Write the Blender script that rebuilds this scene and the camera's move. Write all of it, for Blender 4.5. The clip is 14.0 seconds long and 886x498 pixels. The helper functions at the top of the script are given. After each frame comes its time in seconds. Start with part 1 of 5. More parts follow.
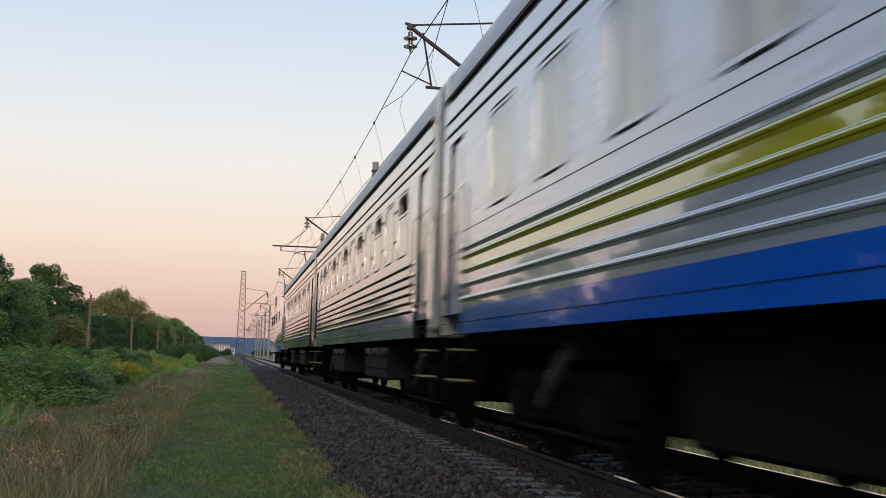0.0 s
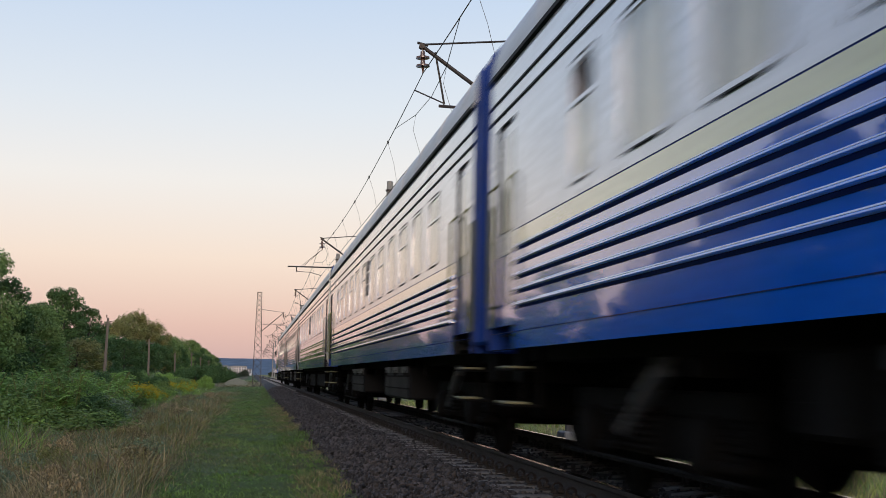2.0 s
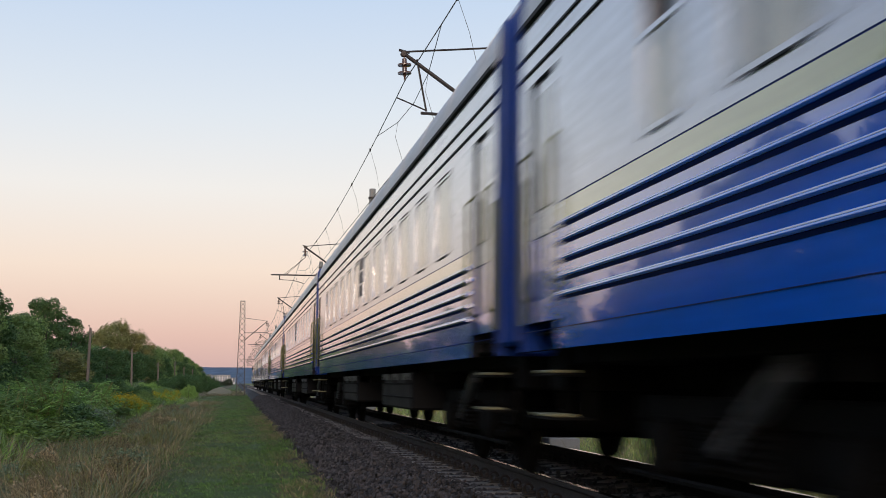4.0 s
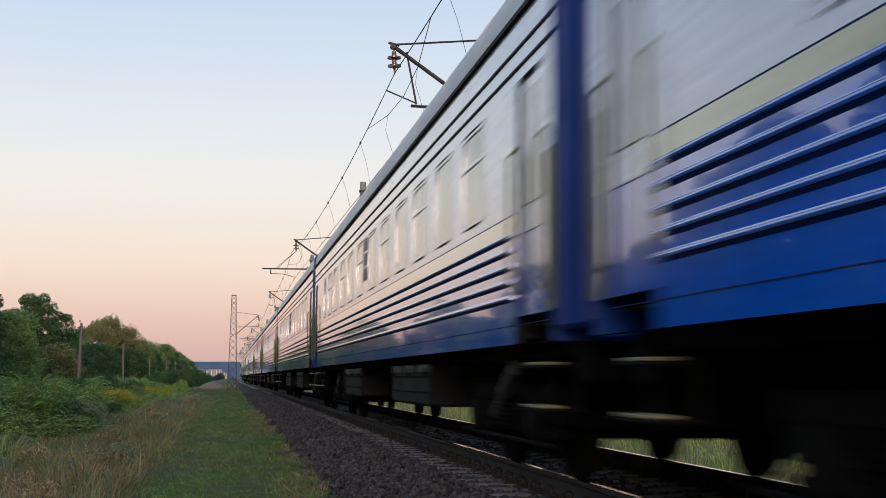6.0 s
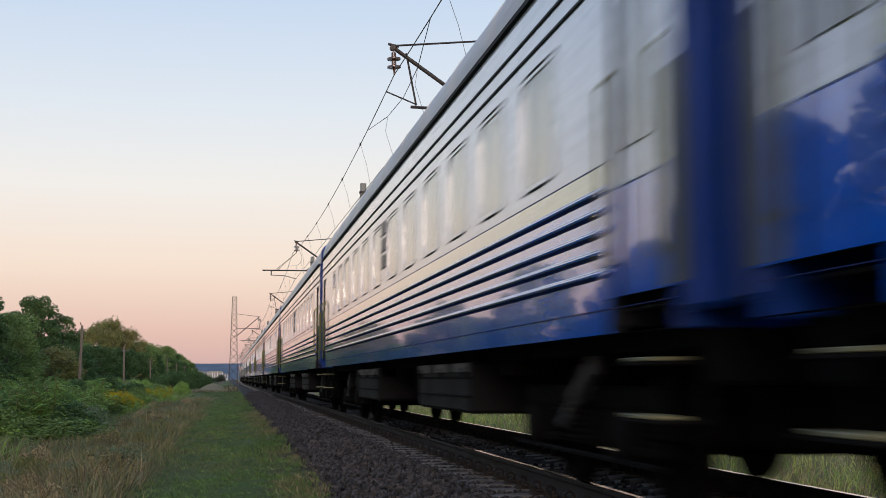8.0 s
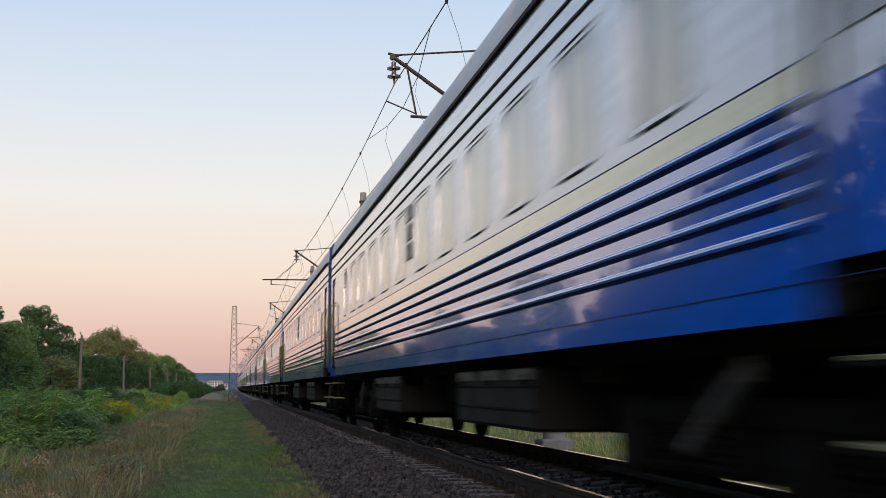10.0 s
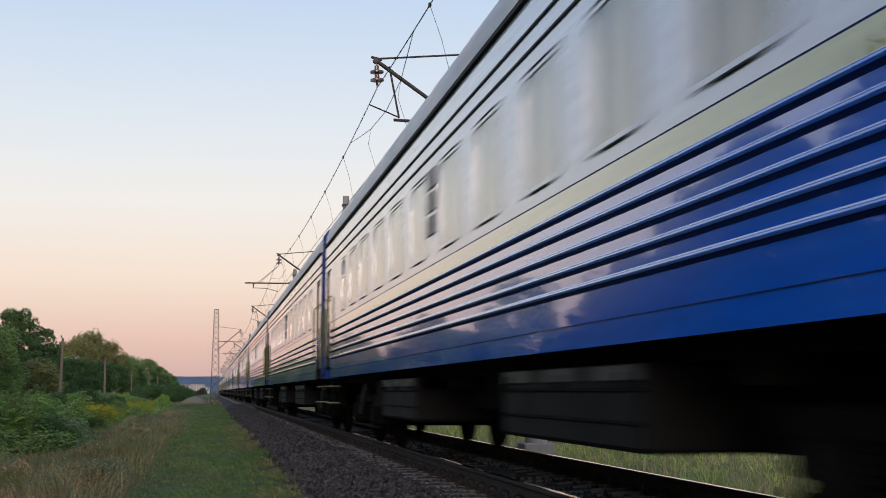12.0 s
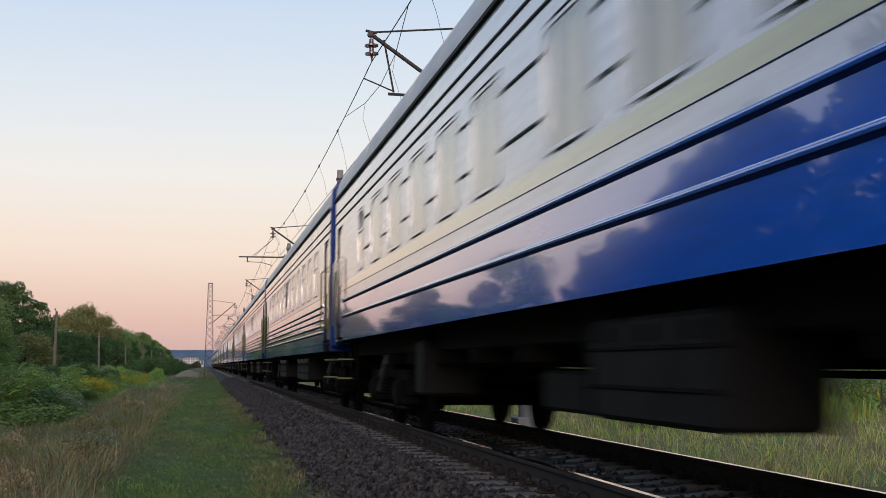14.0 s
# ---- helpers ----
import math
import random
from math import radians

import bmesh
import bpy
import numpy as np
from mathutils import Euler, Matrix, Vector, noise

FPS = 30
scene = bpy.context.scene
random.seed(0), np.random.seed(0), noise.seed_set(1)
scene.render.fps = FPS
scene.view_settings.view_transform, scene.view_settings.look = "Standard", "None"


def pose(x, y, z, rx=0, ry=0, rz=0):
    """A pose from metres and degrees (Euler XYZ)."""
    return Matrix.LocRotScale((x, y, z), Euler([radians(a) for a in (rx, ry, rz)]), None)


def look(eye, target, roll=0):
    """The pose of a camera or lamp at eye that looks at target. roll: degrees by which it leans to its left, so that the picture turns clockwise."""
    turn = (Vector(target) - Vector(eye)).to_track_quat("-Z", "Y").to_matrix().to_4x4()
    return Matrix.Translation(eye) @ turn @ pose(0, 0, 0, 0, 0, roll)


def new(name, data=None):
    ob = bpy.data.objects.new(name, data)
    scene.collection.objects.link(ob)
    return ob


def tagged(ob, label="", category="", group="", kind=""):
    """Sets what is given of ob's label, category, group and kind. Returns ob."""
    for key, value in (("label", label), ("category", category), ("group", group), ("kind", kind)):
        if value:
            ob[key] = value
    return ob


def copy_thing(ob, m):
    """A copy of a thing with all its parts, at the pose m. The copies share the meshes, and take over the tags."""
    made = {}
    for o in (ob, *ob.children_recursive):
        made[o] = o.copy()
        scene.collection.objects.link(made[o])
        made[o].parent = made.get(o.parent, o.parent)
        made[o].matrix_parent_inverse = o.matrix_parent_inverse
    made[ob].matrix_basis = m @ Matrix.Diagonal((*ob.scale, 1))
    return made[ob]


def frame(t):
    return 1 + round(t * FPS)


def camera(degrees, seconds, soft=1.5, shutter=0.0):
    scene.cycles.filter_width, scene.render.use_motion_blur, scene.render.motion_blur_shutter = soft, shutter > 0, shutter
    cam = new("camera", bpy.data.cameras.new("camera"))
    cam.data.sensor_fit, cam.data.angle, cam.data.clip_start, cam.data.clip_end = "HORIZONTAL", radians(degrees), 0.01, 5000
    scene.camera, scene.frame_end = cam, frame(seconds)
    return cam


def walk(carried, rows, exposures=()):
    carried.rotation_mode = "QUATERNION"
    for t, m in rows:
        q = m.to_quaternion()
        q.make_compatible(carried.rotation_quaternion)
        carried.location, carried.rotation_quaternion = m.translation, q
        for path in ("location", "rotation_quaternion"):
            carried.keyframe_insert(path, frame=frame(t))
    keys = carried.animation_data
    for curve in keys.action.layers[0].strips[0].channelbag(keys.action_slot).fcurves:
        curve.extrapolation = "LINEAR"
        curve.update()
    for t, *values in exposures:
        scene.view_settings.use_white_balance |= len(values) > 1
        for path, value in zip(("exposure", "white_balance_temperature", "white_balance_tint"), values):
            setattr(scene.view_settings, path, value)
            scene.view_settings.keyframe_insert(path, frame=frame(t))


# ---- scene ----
# ---- camera and its walk ----
EYE = (-3.668, 0.0, 0.827)
cam = camera(38.42, 14.0, soft=0.6, shutter=0.6)
TURNS = [
    (0.0, -9.27, 4.98, -2.00), (0.5, -8.74, 5.08, -1.68), (1.0, -8.53, 5.41, -1.43), (1.5, -8.50, 5.77, -1.35),
    (2.0, -8.51, 5.79, -1.24), (2.5, -8.43, 5.82, -1.46), (3.0, -8.42, 6.03, -1.06), (3.2, -8.64, 6.17, -1.00), (5.5, -9.65, 5.90, -0.37),
    (6.0, -9.58, 5.79, -0.28), (6.5, -9.54, 5.67, -0.44), (7.0, -9.45, 5.70, -0.12), (9.5, -9.61, 6.10, -0.07),
    (10.0, -9.54, 6.25, -0.05), (10.5, -9.56, 6.43, 0.06), (11.0, -9.61, 6.55, 0.24), (11.5, -9.67, 6.57, 0.47),
    (12.0, -10.33, 6.42, -0.09), (12.5, -10.71, 5.81, -0.33), (13.0, -10.68, 5.52, -0.27), (13.5, -10.69, 5.30, -0.20),
    (14.0, -10.61, 5.27, -0.25)]
walk(cam, [(t, pose(*EYE, 90 + pitch, roll, yaw)) for t, yaw, pitch, roll in TURNS])

# ---- world, sun, exposure ----
SUN_AZ, SUN_EL = 188.0, 2.0          # compass from +y clockwise, degrees: the afterglow lies low behind the camera
world = bpy.data.worlds.new("dusk_sky")
scene.world = world
world.use_nodes = True
wn, wl = world.node_tree.nodes, world.node_tree.links
wn.clear()
sky = wn.new("ShaderNodeTexSky")
sky.sky_type = "NISHITA"
sky.sun_disc = False
sky.sun_elevation = radians(SUN_EL)
sky.sun_rotation = radians(SUN_AZ)
sky_bg = wn.new("ShaderNodeBackground")
sky_bg.inputs["Strength"].default_value = 0.05
wl.new(sky.outputs[0], sky_bg.inputs["Color"])
geo = wn.new("ShaderNodeTexCoord")
sep = wn.new("ShaderNodeSeparateXYZ")
wl.new(geo.outputs["Generated"], sep.inputs[0])
asin = wn.new("ShaderNodeMath")
asin.operation = "ARCSINE"
wl.new(sep.outputs["Z"], asin.inputs[0])
span = wn.new("ShaderNodeMapRange")
span.inputs["From Min"].default_value, span.inputs["From Max"].default_value = radians(-2), radians(60)
wl.new(asin.outputs[0], span.inputs["Value"])
ramp = wn.new("ShaderNodeValToRGB")
wl.new(span.outputs[0], ramp.inputs[0])
STOPS = [(0.0, (0.46, 0.36, 0.39)), (0.03, (0.62, 0.43, 0.43)), (0.065, (0.76, 0.53, 0.50)), (0.113, (0.90, 0.735, 0.665)), (0.17, (0.88, 0.84, 0.84)),
         (0.226, (0.75, 0.80, 0.89)), (0.31, (0.57, 0.69, 0.89)), (0.45, (0.42, 0.57, 0.84)), (1.0, (0.25, 0.39, 0.70))]
for i, (at, colour) in enumerate(STOPS):
    stop = ramp.color_ramp.elements[i] if i < 2 else ramp.color_ramp.elements.new(at)
    stop.position, stop.color = at, (*colour, 1)
dusk_bg = wn.new("ShaderNodeBackground")
dusk_bg.inputs["Strength"].default_value = 0.90
wl.new(ramp.outputs[0], dusk_bg.inputs["Color"])
add = wn.new("ShaderNodeAddShader")
wl.new(sky_bg.outputs[0], add.inputs[0])
wl.new(dusk_bg.outputs[0], add.inputs[1])
out = wn.new("ShaderNodeOutputWorld")
wl.new(add.outputs[0], out.inputs["Surface"])
sun = new("sun", bpy.data.lights.new("sun", "SUN"))
sun.data.energy, sun.data.angle, sun.data.color = 1.5, radians(24), (1.0, 0.82, 0.66)
a, e = radians(SUN_AZ), radians(SUN_EL + 11)
sun.matrix_world = look((0, 0, 0), (-math.sin(a) * math.cos(e), -math.cos(a) * math.cos(e), -math.sin(e)))
scene.view_settings.exposure = 0.0


# ---- materials ----
def material(name, colour, rough=0.6, metal=0.0, second=None, scale=4.0, grain=60.0, amount=0.5, bump=0.15, coat=0.0,
             vary=0.0, island=0.0, specular=0.5, stretch=(1, 1, 1)):
    """A surface of one colour that drifts to a second in large stains, with fine grain, relief and gloss that vary."""
    m = bpy.data.materials.new(name)
    m.use_nodes = True
    n, l = m.node_tree.nodes, m.node_tree.links
    b = n["Principled BSDF"]
    tc = n.new("ShaderNodeTexCoord")
    mp = n.new("ShaderNodeMapping")
    mp.inputs["Scale"].default_value = stretch
    l.new(tc.outputs["Object"], mp.inputs["Vector"])
    large = n.new("ShaderNodeTexNoise")
    large.inputs["Scale"].default_value, large.inputs["Detail"].default_value = scale, 5
    fine = n.new("ShaderNodeTexNoise")
    fine.inputs["Scale"].default_value, fine.inputs["Detail"].default_value = grain, 3
    l.new(mp.outputs[0], large.inputs["Vector"])
    l.new(mp.outputs[0], fine.inputs["Vector"])
    second = second or tuple(c * 0.75 for c in colour)
    r = n.new("ShaderNodeMapRange")
    r.inputs["From Min"].default_value, r.inputs["From Max"].default_value = 0.35, 0.7
    r.inputs["To Max"].default_value = amount
    l.new(large.outputs[0], r.inputs["Value"])
    mix = n.new("ShaderNodeMix")
    mix.data_type = "RGBA"
    mix.inputs["A"].default_value, mix.inputs["B"].default_value = (*colour, 1), (*second, 1)
    l.new(r.outputs[0], mix.inputs["Factor"])
    shade = n.new("ShaderNodeHueSaturation")
    l.new(mix.outputs["Result"], shade.inputs["Color"])
    value = n.new("ShaderNodeMapRange")
    value.inputs["From Min"].default_value, value.inputs["From Max"].default_value = 0.3, 0.7
    value.inputs["To Min"].default_value, value.inputs["To Max"].default_value = 0.85, 1.12
    l.new(fine.outputs[0], value.inputs["Value"])
    last = value.outputs[0]
    for kind, spread in (("ShaderNodeObjectInfo", vary), ("ShaderNodeNewGeometry", island)):
        if spread:
            info = n.new(kind)
            one = n.new("ShaderNodeMapRange")
            one.inputs["To Min"].default_value, one.inputs["To Max"].default_value = 1 - spread, 1 + spread
            l.new(info.outputs["Random" if kind == "ShaderNodeObjectInfo" else "Random Per Island"], one.inputs["Value"])
            times = n.new("ShaderNodeMath")
            times.operation = "MULTIPLY"
            l.new(last, times.inputs[0])
            l.new(one.outputs[0], times.inputs[1])
            last = times.outputs[0]
    l.new(last, shade.inputs["Value"])
    l.new(shade.outputs[0], b.inputs["Base Color"])
    gloss = n.new("ShaderNodeMapRange")
    gloss.inputs["To Min"].default_value, gloss.inputs["To Max"].default_value = max(0.02, rough - 0.12), min(1, rough + 0.12)
    l.new(large.outputs[0], gloss.inputs["Value"])
    l.new(gloss.outputs[0], b.inputs["Roughness"])
    b.inputs["Metallic"].default_value = metal
    b.inputs["Coat Weight"].default_value = coat
    b.inputs["Coat Roughness"].default_value = 0.06
    b.inputs["Specular IOR Level"].default_value = specular
    if bump:
        relief = n.new("ShaderNodeBump")
        relief.inputs["Strength"].default_value, relief.inputs["Distance"].default_value = bump, 0.02
        l.new(fine.outputs[0], relief.inputs["Height"])
        l.new(relief.outputs[0], b.inputs["Normal"])
    return m


def paint(name, colour, second=None, rough=0.12, amount=0.35, coat=1.0, specular=0.5):
    """Old gloss paint on sheet steel: long dust stains, a faint oil-canning of the sheet."""
    m = material(name, colour, rough, second=second, scale=0.9, grain=9.0, amount=amount, bump=0.0, coat=coat, specular=specular, stretch=(1, 0.35, 1.6))
    n, l = m.node_tree.nodes, m.node_tree.links
    tc = n.new("ShaderNodeTexCoord")
    wave = n.new("ShaderNodeTexNoise")
    wave.inputs["Scale"].default_value, wave.inputs["Detail"].default_value = 1.6, 2
    l.new(tc.outputs["Object"], wave.inputs["Vector"])
    relief = n.new("ShaderNodeBump")
    relief.inputs["Strength"].default_value, relief.inputs["Distance"].default_value = 0.05, 0.010
    l.new(wave.outputs[0], relief.inputs["Height"])
    b = n["Principled BSDF"]
    b.inputs["Coat IOR"].default_value, b.inputs["Coat Roughness"].default_value = 1.75, 0.03
    l.new(relief.outputs[0], b.inputs["Normal"])
    l.new(relief.outputs[0], b.inputs["Coat Normal"])
    return m


def glass(name):
    m = bpy.data.materials.new(name)
    m.use_nodes = True
    b = m.node_tree.nodes["Principled BSDF"]
    b.inputs["Base Color"].default_value = (0.75, 0.8, 0.8, 1)
    b.inputs["Transmission Weight"].default_value = 1.0
    b.inputs["Roughness"].default_value, b.inputs["IOR"].default_value = 0.03, 1.45
    return m


BLUE = paint("blue_paint", (0.0, 0.145, 0.82), (0.0, 0.15, 0.76))
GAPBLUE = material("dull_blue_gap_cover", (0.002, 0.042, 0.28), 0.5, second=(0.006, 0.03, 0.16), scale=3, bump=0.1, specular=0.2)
DOORPANE = material("door_window_pane", (0.20, 0.21, 0.23), 0.08, bump=0.0, coat=0.8)
# Darker copy of the blue: shade below ribs in the colour; also seam lines.
NAVY = material("navy_seam_and_rib_shade", (0.002, 0.018, 0.12), 0.6, specular=0.1, bump=0.0)
YELLOW = paint("pale_yellow_paint", (0.48, 0.47, 0.17), (0.42, 0.40, 0.2))
DULLYELLOW = material("dull_yellow_panel", (0.13, 0.135, 0.03), 0.5, second=(0.08, 0.085, 0.03), scale=3, bump=0.1, specular=0.2)
ACID = paint("bright_yellow_paint", (0.62, 0.58, 0.004), (0.52, 0.49, 0.01))
PALE = paint("pale_grey_paint", (0.76, 0.78, 0.88), (0.68, 0.69, 0.78), 0.3)
SILVER = paint("silver_grey_paint", (0.45, 0.50, 0.55), (0.38, 0.42, 0.46))
CREAM = paint("cream_paint", (0.50, 0.47, 0.44), (0.40, 0.38, 0.36), 0.3)
SKIRT = paint("grey_green_paint", (0.30, 0.34, 0.33), (0.22, 0.25, 0.25), 0.35)
ROOF = material("roof_paint", (0.68, 0.66, 0.64), 0.45, second=(0.52, 0.50, 0.48), scale=0.8, grain=12, amount=0.6, bump=0.05, stretch=(1, 0.3, 1))
# Pale paint of locomotive ribs, and of highlights painted along coach rib crests.
RIB = paint("pale_rib_and_highlight_paint", (0.66, 0.70, 0.78), (0.56, 0.59, 0.66), 0.16)
# Near-black for thin lines, and for shade painted below the white coach's ribs.
DARK_LINE = material("dark_line_and_rib_shade", (0.008, 0.009, 0.012), 0.6, bump=0.05, specular=0.15)
RUBBER = material("rubber", (0.012, 0.012, 0.014), 0.7, bump=0.1, specular=0.2)
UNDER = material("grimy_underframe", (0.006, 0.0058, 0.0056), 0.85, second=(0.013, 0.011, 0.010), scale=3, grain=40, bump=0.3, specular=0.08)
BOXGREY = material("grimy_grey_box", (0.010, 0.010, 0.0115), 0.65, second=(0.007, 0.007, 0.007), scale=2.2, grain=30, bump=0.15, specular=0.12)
TREAD = material("worn_yellow_step_paint", (0.24, 0.23, 0.12), 0.55, second=(0.14, 0.13, 0.09), scale=8, bump=0.1)
DAMPER = material("dusty_grey_damper", (0.055, 0.058, 0.068), 0.45, second=(0.03, 0.03, 0.033), scale=6, bump=0.1)
STEEL = material("worn_steel", (0.30, 0.29, 0.28), 0.35, metal=1.0, second=(0.12, 0.09, 0.07), scale=5, bump=0.1)
RUST = material("brown_rail_rust", (0.036, 0.026, 0.021), 0.8, second=(0.018, 0.014, 0.012), scale=3, grain=70, bump=0.4)
OILY = material("oily_fastening_steel", (0.020, 0.016, 0.015), 0.6, second=(0.034, 0.025, 0.020), scale=9, bump=0.2)
RAILTOP = material("polished_rail_head", (0.62, 0.56, 0.52), 0.16, metal=1.0, second=(0.5, 0.42, 0.38), scale=2, bump=0.02)
GLASS = glass("window_glass")
CURTAIN = material("pale_curtain", (0.76, 0.69, 0.58), 0.9, second=(0.62, 0.55, 0.46), scale=1.2, grain=30, bump=0.1, vary=0.12)
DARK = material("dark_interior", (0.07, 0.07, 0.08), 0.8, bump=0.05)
ROUTE = material("dark_route_board", (0.035, 0.04, 0.06), 0.35, bump=0.02)
CONCRETE = material("weathered_concrete", (0.30, 0.29, 0.27), 0.85, second=(0.17, 0.16, 0.15), scale=3, grain=50, bump=0.35, vary=0.12)
SLEEPER = material("stained_concrete_sleeper", (0.25, 0.228, 0.21), 0.85, second=(0.09, 0.08, 0.07), scale=5, grain=60, bump=0.4, vary=0.2)
BALLAST = material("ballast_bed", (0.026, 0.023, 0.022), 0.9, second=(0.010, 0.009, 0.009), scale=9, grain=28, amount=0.8, bump=1.0)
STONE = material("granite_ballast", (0.058, 0.051, 0.051), 0.8, second=(0.024, 0.021, 0.021), scale=14, grain=45, amount=0.9, bump=0.4, island=0.95)
IRON = material("dark_galvanised_steel", (0.06, 0.052, 0.048), 0.55, metal=0.6, second=(0.05, 0.03, 0.022), scale=4, bump=0.15)
WIRE = material("oxidised_copper_wire", (0.03, 0.028, 0.027), 0.5, metal=0.5, bump=0.0)
CERAMIC = material("brown_glazed_insulator", (0.10, 0.045, 0.03), 0.2, second=(0.07, 0.03, 0.02), coat=0.6, bump=0.0)
WOOD = material("grey_weathered_wood", (0.22, 0.17, 0.13), 0.85, second=(0.12, 0.095, 0.08), scale=3, grain=20, bump=0.3, stretch=(3, 3, 0.4))
BARK = material("tree_bark", (0.09, 0.07, 0.055), 0.9, second=(0.05, 0.04, 0.03), scale=4, grain=25, bump=0.6)


def leafy(name, colour, second, spread=0.35):
    """Leaves and blades: dull, varied from piece to piece, letting some light through."""
    m = material(name, colour, 0.65, second=second, scale=0.35, grain=3.0, amount=0.9, bump=0.0, island=spread, specular=0.3)
    n, l = m.node_tree.nodes, m.node_tree.links
    b, o = n["Principled BSDF"], n["Material Output"]
    thin = n.new("ShaderNodeBsdfTranslucent")
    l.new(b.inputs["Base Color"].links[0].from_socket, thin.inputs["Color"])
    mix = n.new("ShaderNodeMixShader")
    mix.inputs[0].default_value = 0.35
    l.new(b.outputs[0], mix.inputs[1])
    l.new(thin.outputs[0], mix.inputs[2])
    l.new(mix.outputs[0], o.inputs["Surface"])
    return m


LEAF = leafy("green_leaves", (0.162, 0.276, 0.078), (0.244, 0.308, 0.097))
LEAF_DARK = leafy("dark_green_leaves", (0.064, 0.131, 0.040), (0.104, 0.174, 0.058))
LEAF_OLIVE = leafy("olive_leaves", (0.213, 0.235, 0.077), (0.270, 0.235, 0.090))
LEAF_LIGHT = leafy("fresh_green_leaves", (0.252, 0.420, 0.088), (0.336, 0.437, 0.118))
LEAF_GREY = leafy("grey_green_leaves", (0.223, 0.289, 0.170), (0.184, 0.223, 0.117))
GOLD = leafy("goldenrod_flowers", (0.50, 0.38, 0.02), (0.38, 0.33, 0.04), 0.4)
LAWN = leafy("short_grass_blades", (0.126, 0.230, 0.050), (0.195, 0.230, 0.080), 0.65)
LAWN_PALE = leafy("pale_grass_blades", (0.180, 0.240, 0.150), (0.150, 0.195, 0.105), 0.3)
FAR_GREEN = leafy("yellow_green_grass", (0.46, 0.52, 0.11), (0.55, 0.46, 0.18), 0.55)
STRAW = leafy("dry_grass_stalks", (0.47, 0.36, 0.20), (0.29, 0.24, 0.14), 0.6)
HERB = leafy("brown_green_herbs", (0.244, 0.228, 0.109), (0.32, 0.22, 0.13), 0.6)


def ground_material():
    """Grass path beside the ballast, dry brown meadow beyond it, and green growth farther out, by distance from the track."""
    m = bpy.data.materials.new("grassy_ground")
    m.use_nodes = True
    n, l = m.node_tree.nodes, m.node_tree.links
    b = n["Principled BSDF"]
    b.inputs["Roughness"].default_value = 0.95
    b.inputs["Specular IOR Level"].default_value = 0.2
    tc = n.new("ShaderNodeTexCoord")
    big = n.new("ShaderNodeTexNoise")
    big.inputs["Scale"].default_value, big.inputs["Detail"].default_value = 0.55, 6
    l.new(tc.outputs["Object"], big.inputs["Vector"])
    s = n.new("ShaderNodeSeparateXYZ")
    l.new(tc.outputs["Object"], s.inputs[0])
    wob = n.new("ShaderNodeMath")
    wob.operation = "MULTIPLY_ADD"
    wob.inputs[1].default_value = 2.6
    l.new(big.outputs[0], wob.inputs[0])
    l.new(s.outputs["X"], wob.inputs[2])
    rng = n.new("ShaderNodeMapRange")
    rng.inputs["From Min"].default_value, rng.inputs["From Max"].default_value = -12.0, 12.0
    l.new(wob.outputs[0], rng.inputs["Value"])
    rp = n.new("ShaderNodeValToRGB")
    l.new(rng.outputs[0], rp.inputs[0])
    stops = [(0.0, (0.035, 0.050, 0.018)), (0.22, (0.075, 0.072, 0.034)), (0.30, (0.15, 0.115, 0.065)), (0.34, (0.075, 0.095, 0.032)),
             (0.42, (0.085, 0.125, 0.038)), (0.46, (0.085, 0.078, 0.048)), (0.66, (0.08, 0.075, 0.045)), (0.72, (0.16, 0.16, 0.055))]
    for i, (at, colour) in enumerate(stops):
        st = rp.color_ramp.elements[i] if i < 2 else rp.color_ramp.elements.new(at)
        st.position, st.color = at, (*colour, 1)
    fine = n.new("ShaderNodeTexNoise")
    fine.inputs["Scale"].default_value, fine.inputs["Detail"].default_value = 14, 4
    l.new(tc.outputs["Object"], fine.inputs["Vector"])
    hs = n.new("ShaderNodeHueSaturation")
    mr = n.new("ShaderNodeMapRange")
    mr.inputs["From Min"].default_value, mr.inputs["From Max"].default_value = 0.3, 0.7
    mr.inputs["To Min"].default_value, mr.inputs["To Max"].default_value = 0.6, 1.4
    l.new(fine.outputs[0], mr.inputs["Value"])
    l.new(mr.outputs[0], hs.inputs["Value"])
    l.new(rp.outputs[0], hs.inputs["Color"])
    l.new(hs.outputs[0], b.inputs["Base Color"])
    bp = n.new("ShaderNodeBump")
    bp.inputs["Strength"].default_value, bp.inputs["Distance"].default_value = 0.8, 0.06
    l.new(fine.outputs[0], bp.inputs["Height"])
    l.new(bp.outputs[0], b.inputs["Normal"])
    return m


GROUND = ground_material()


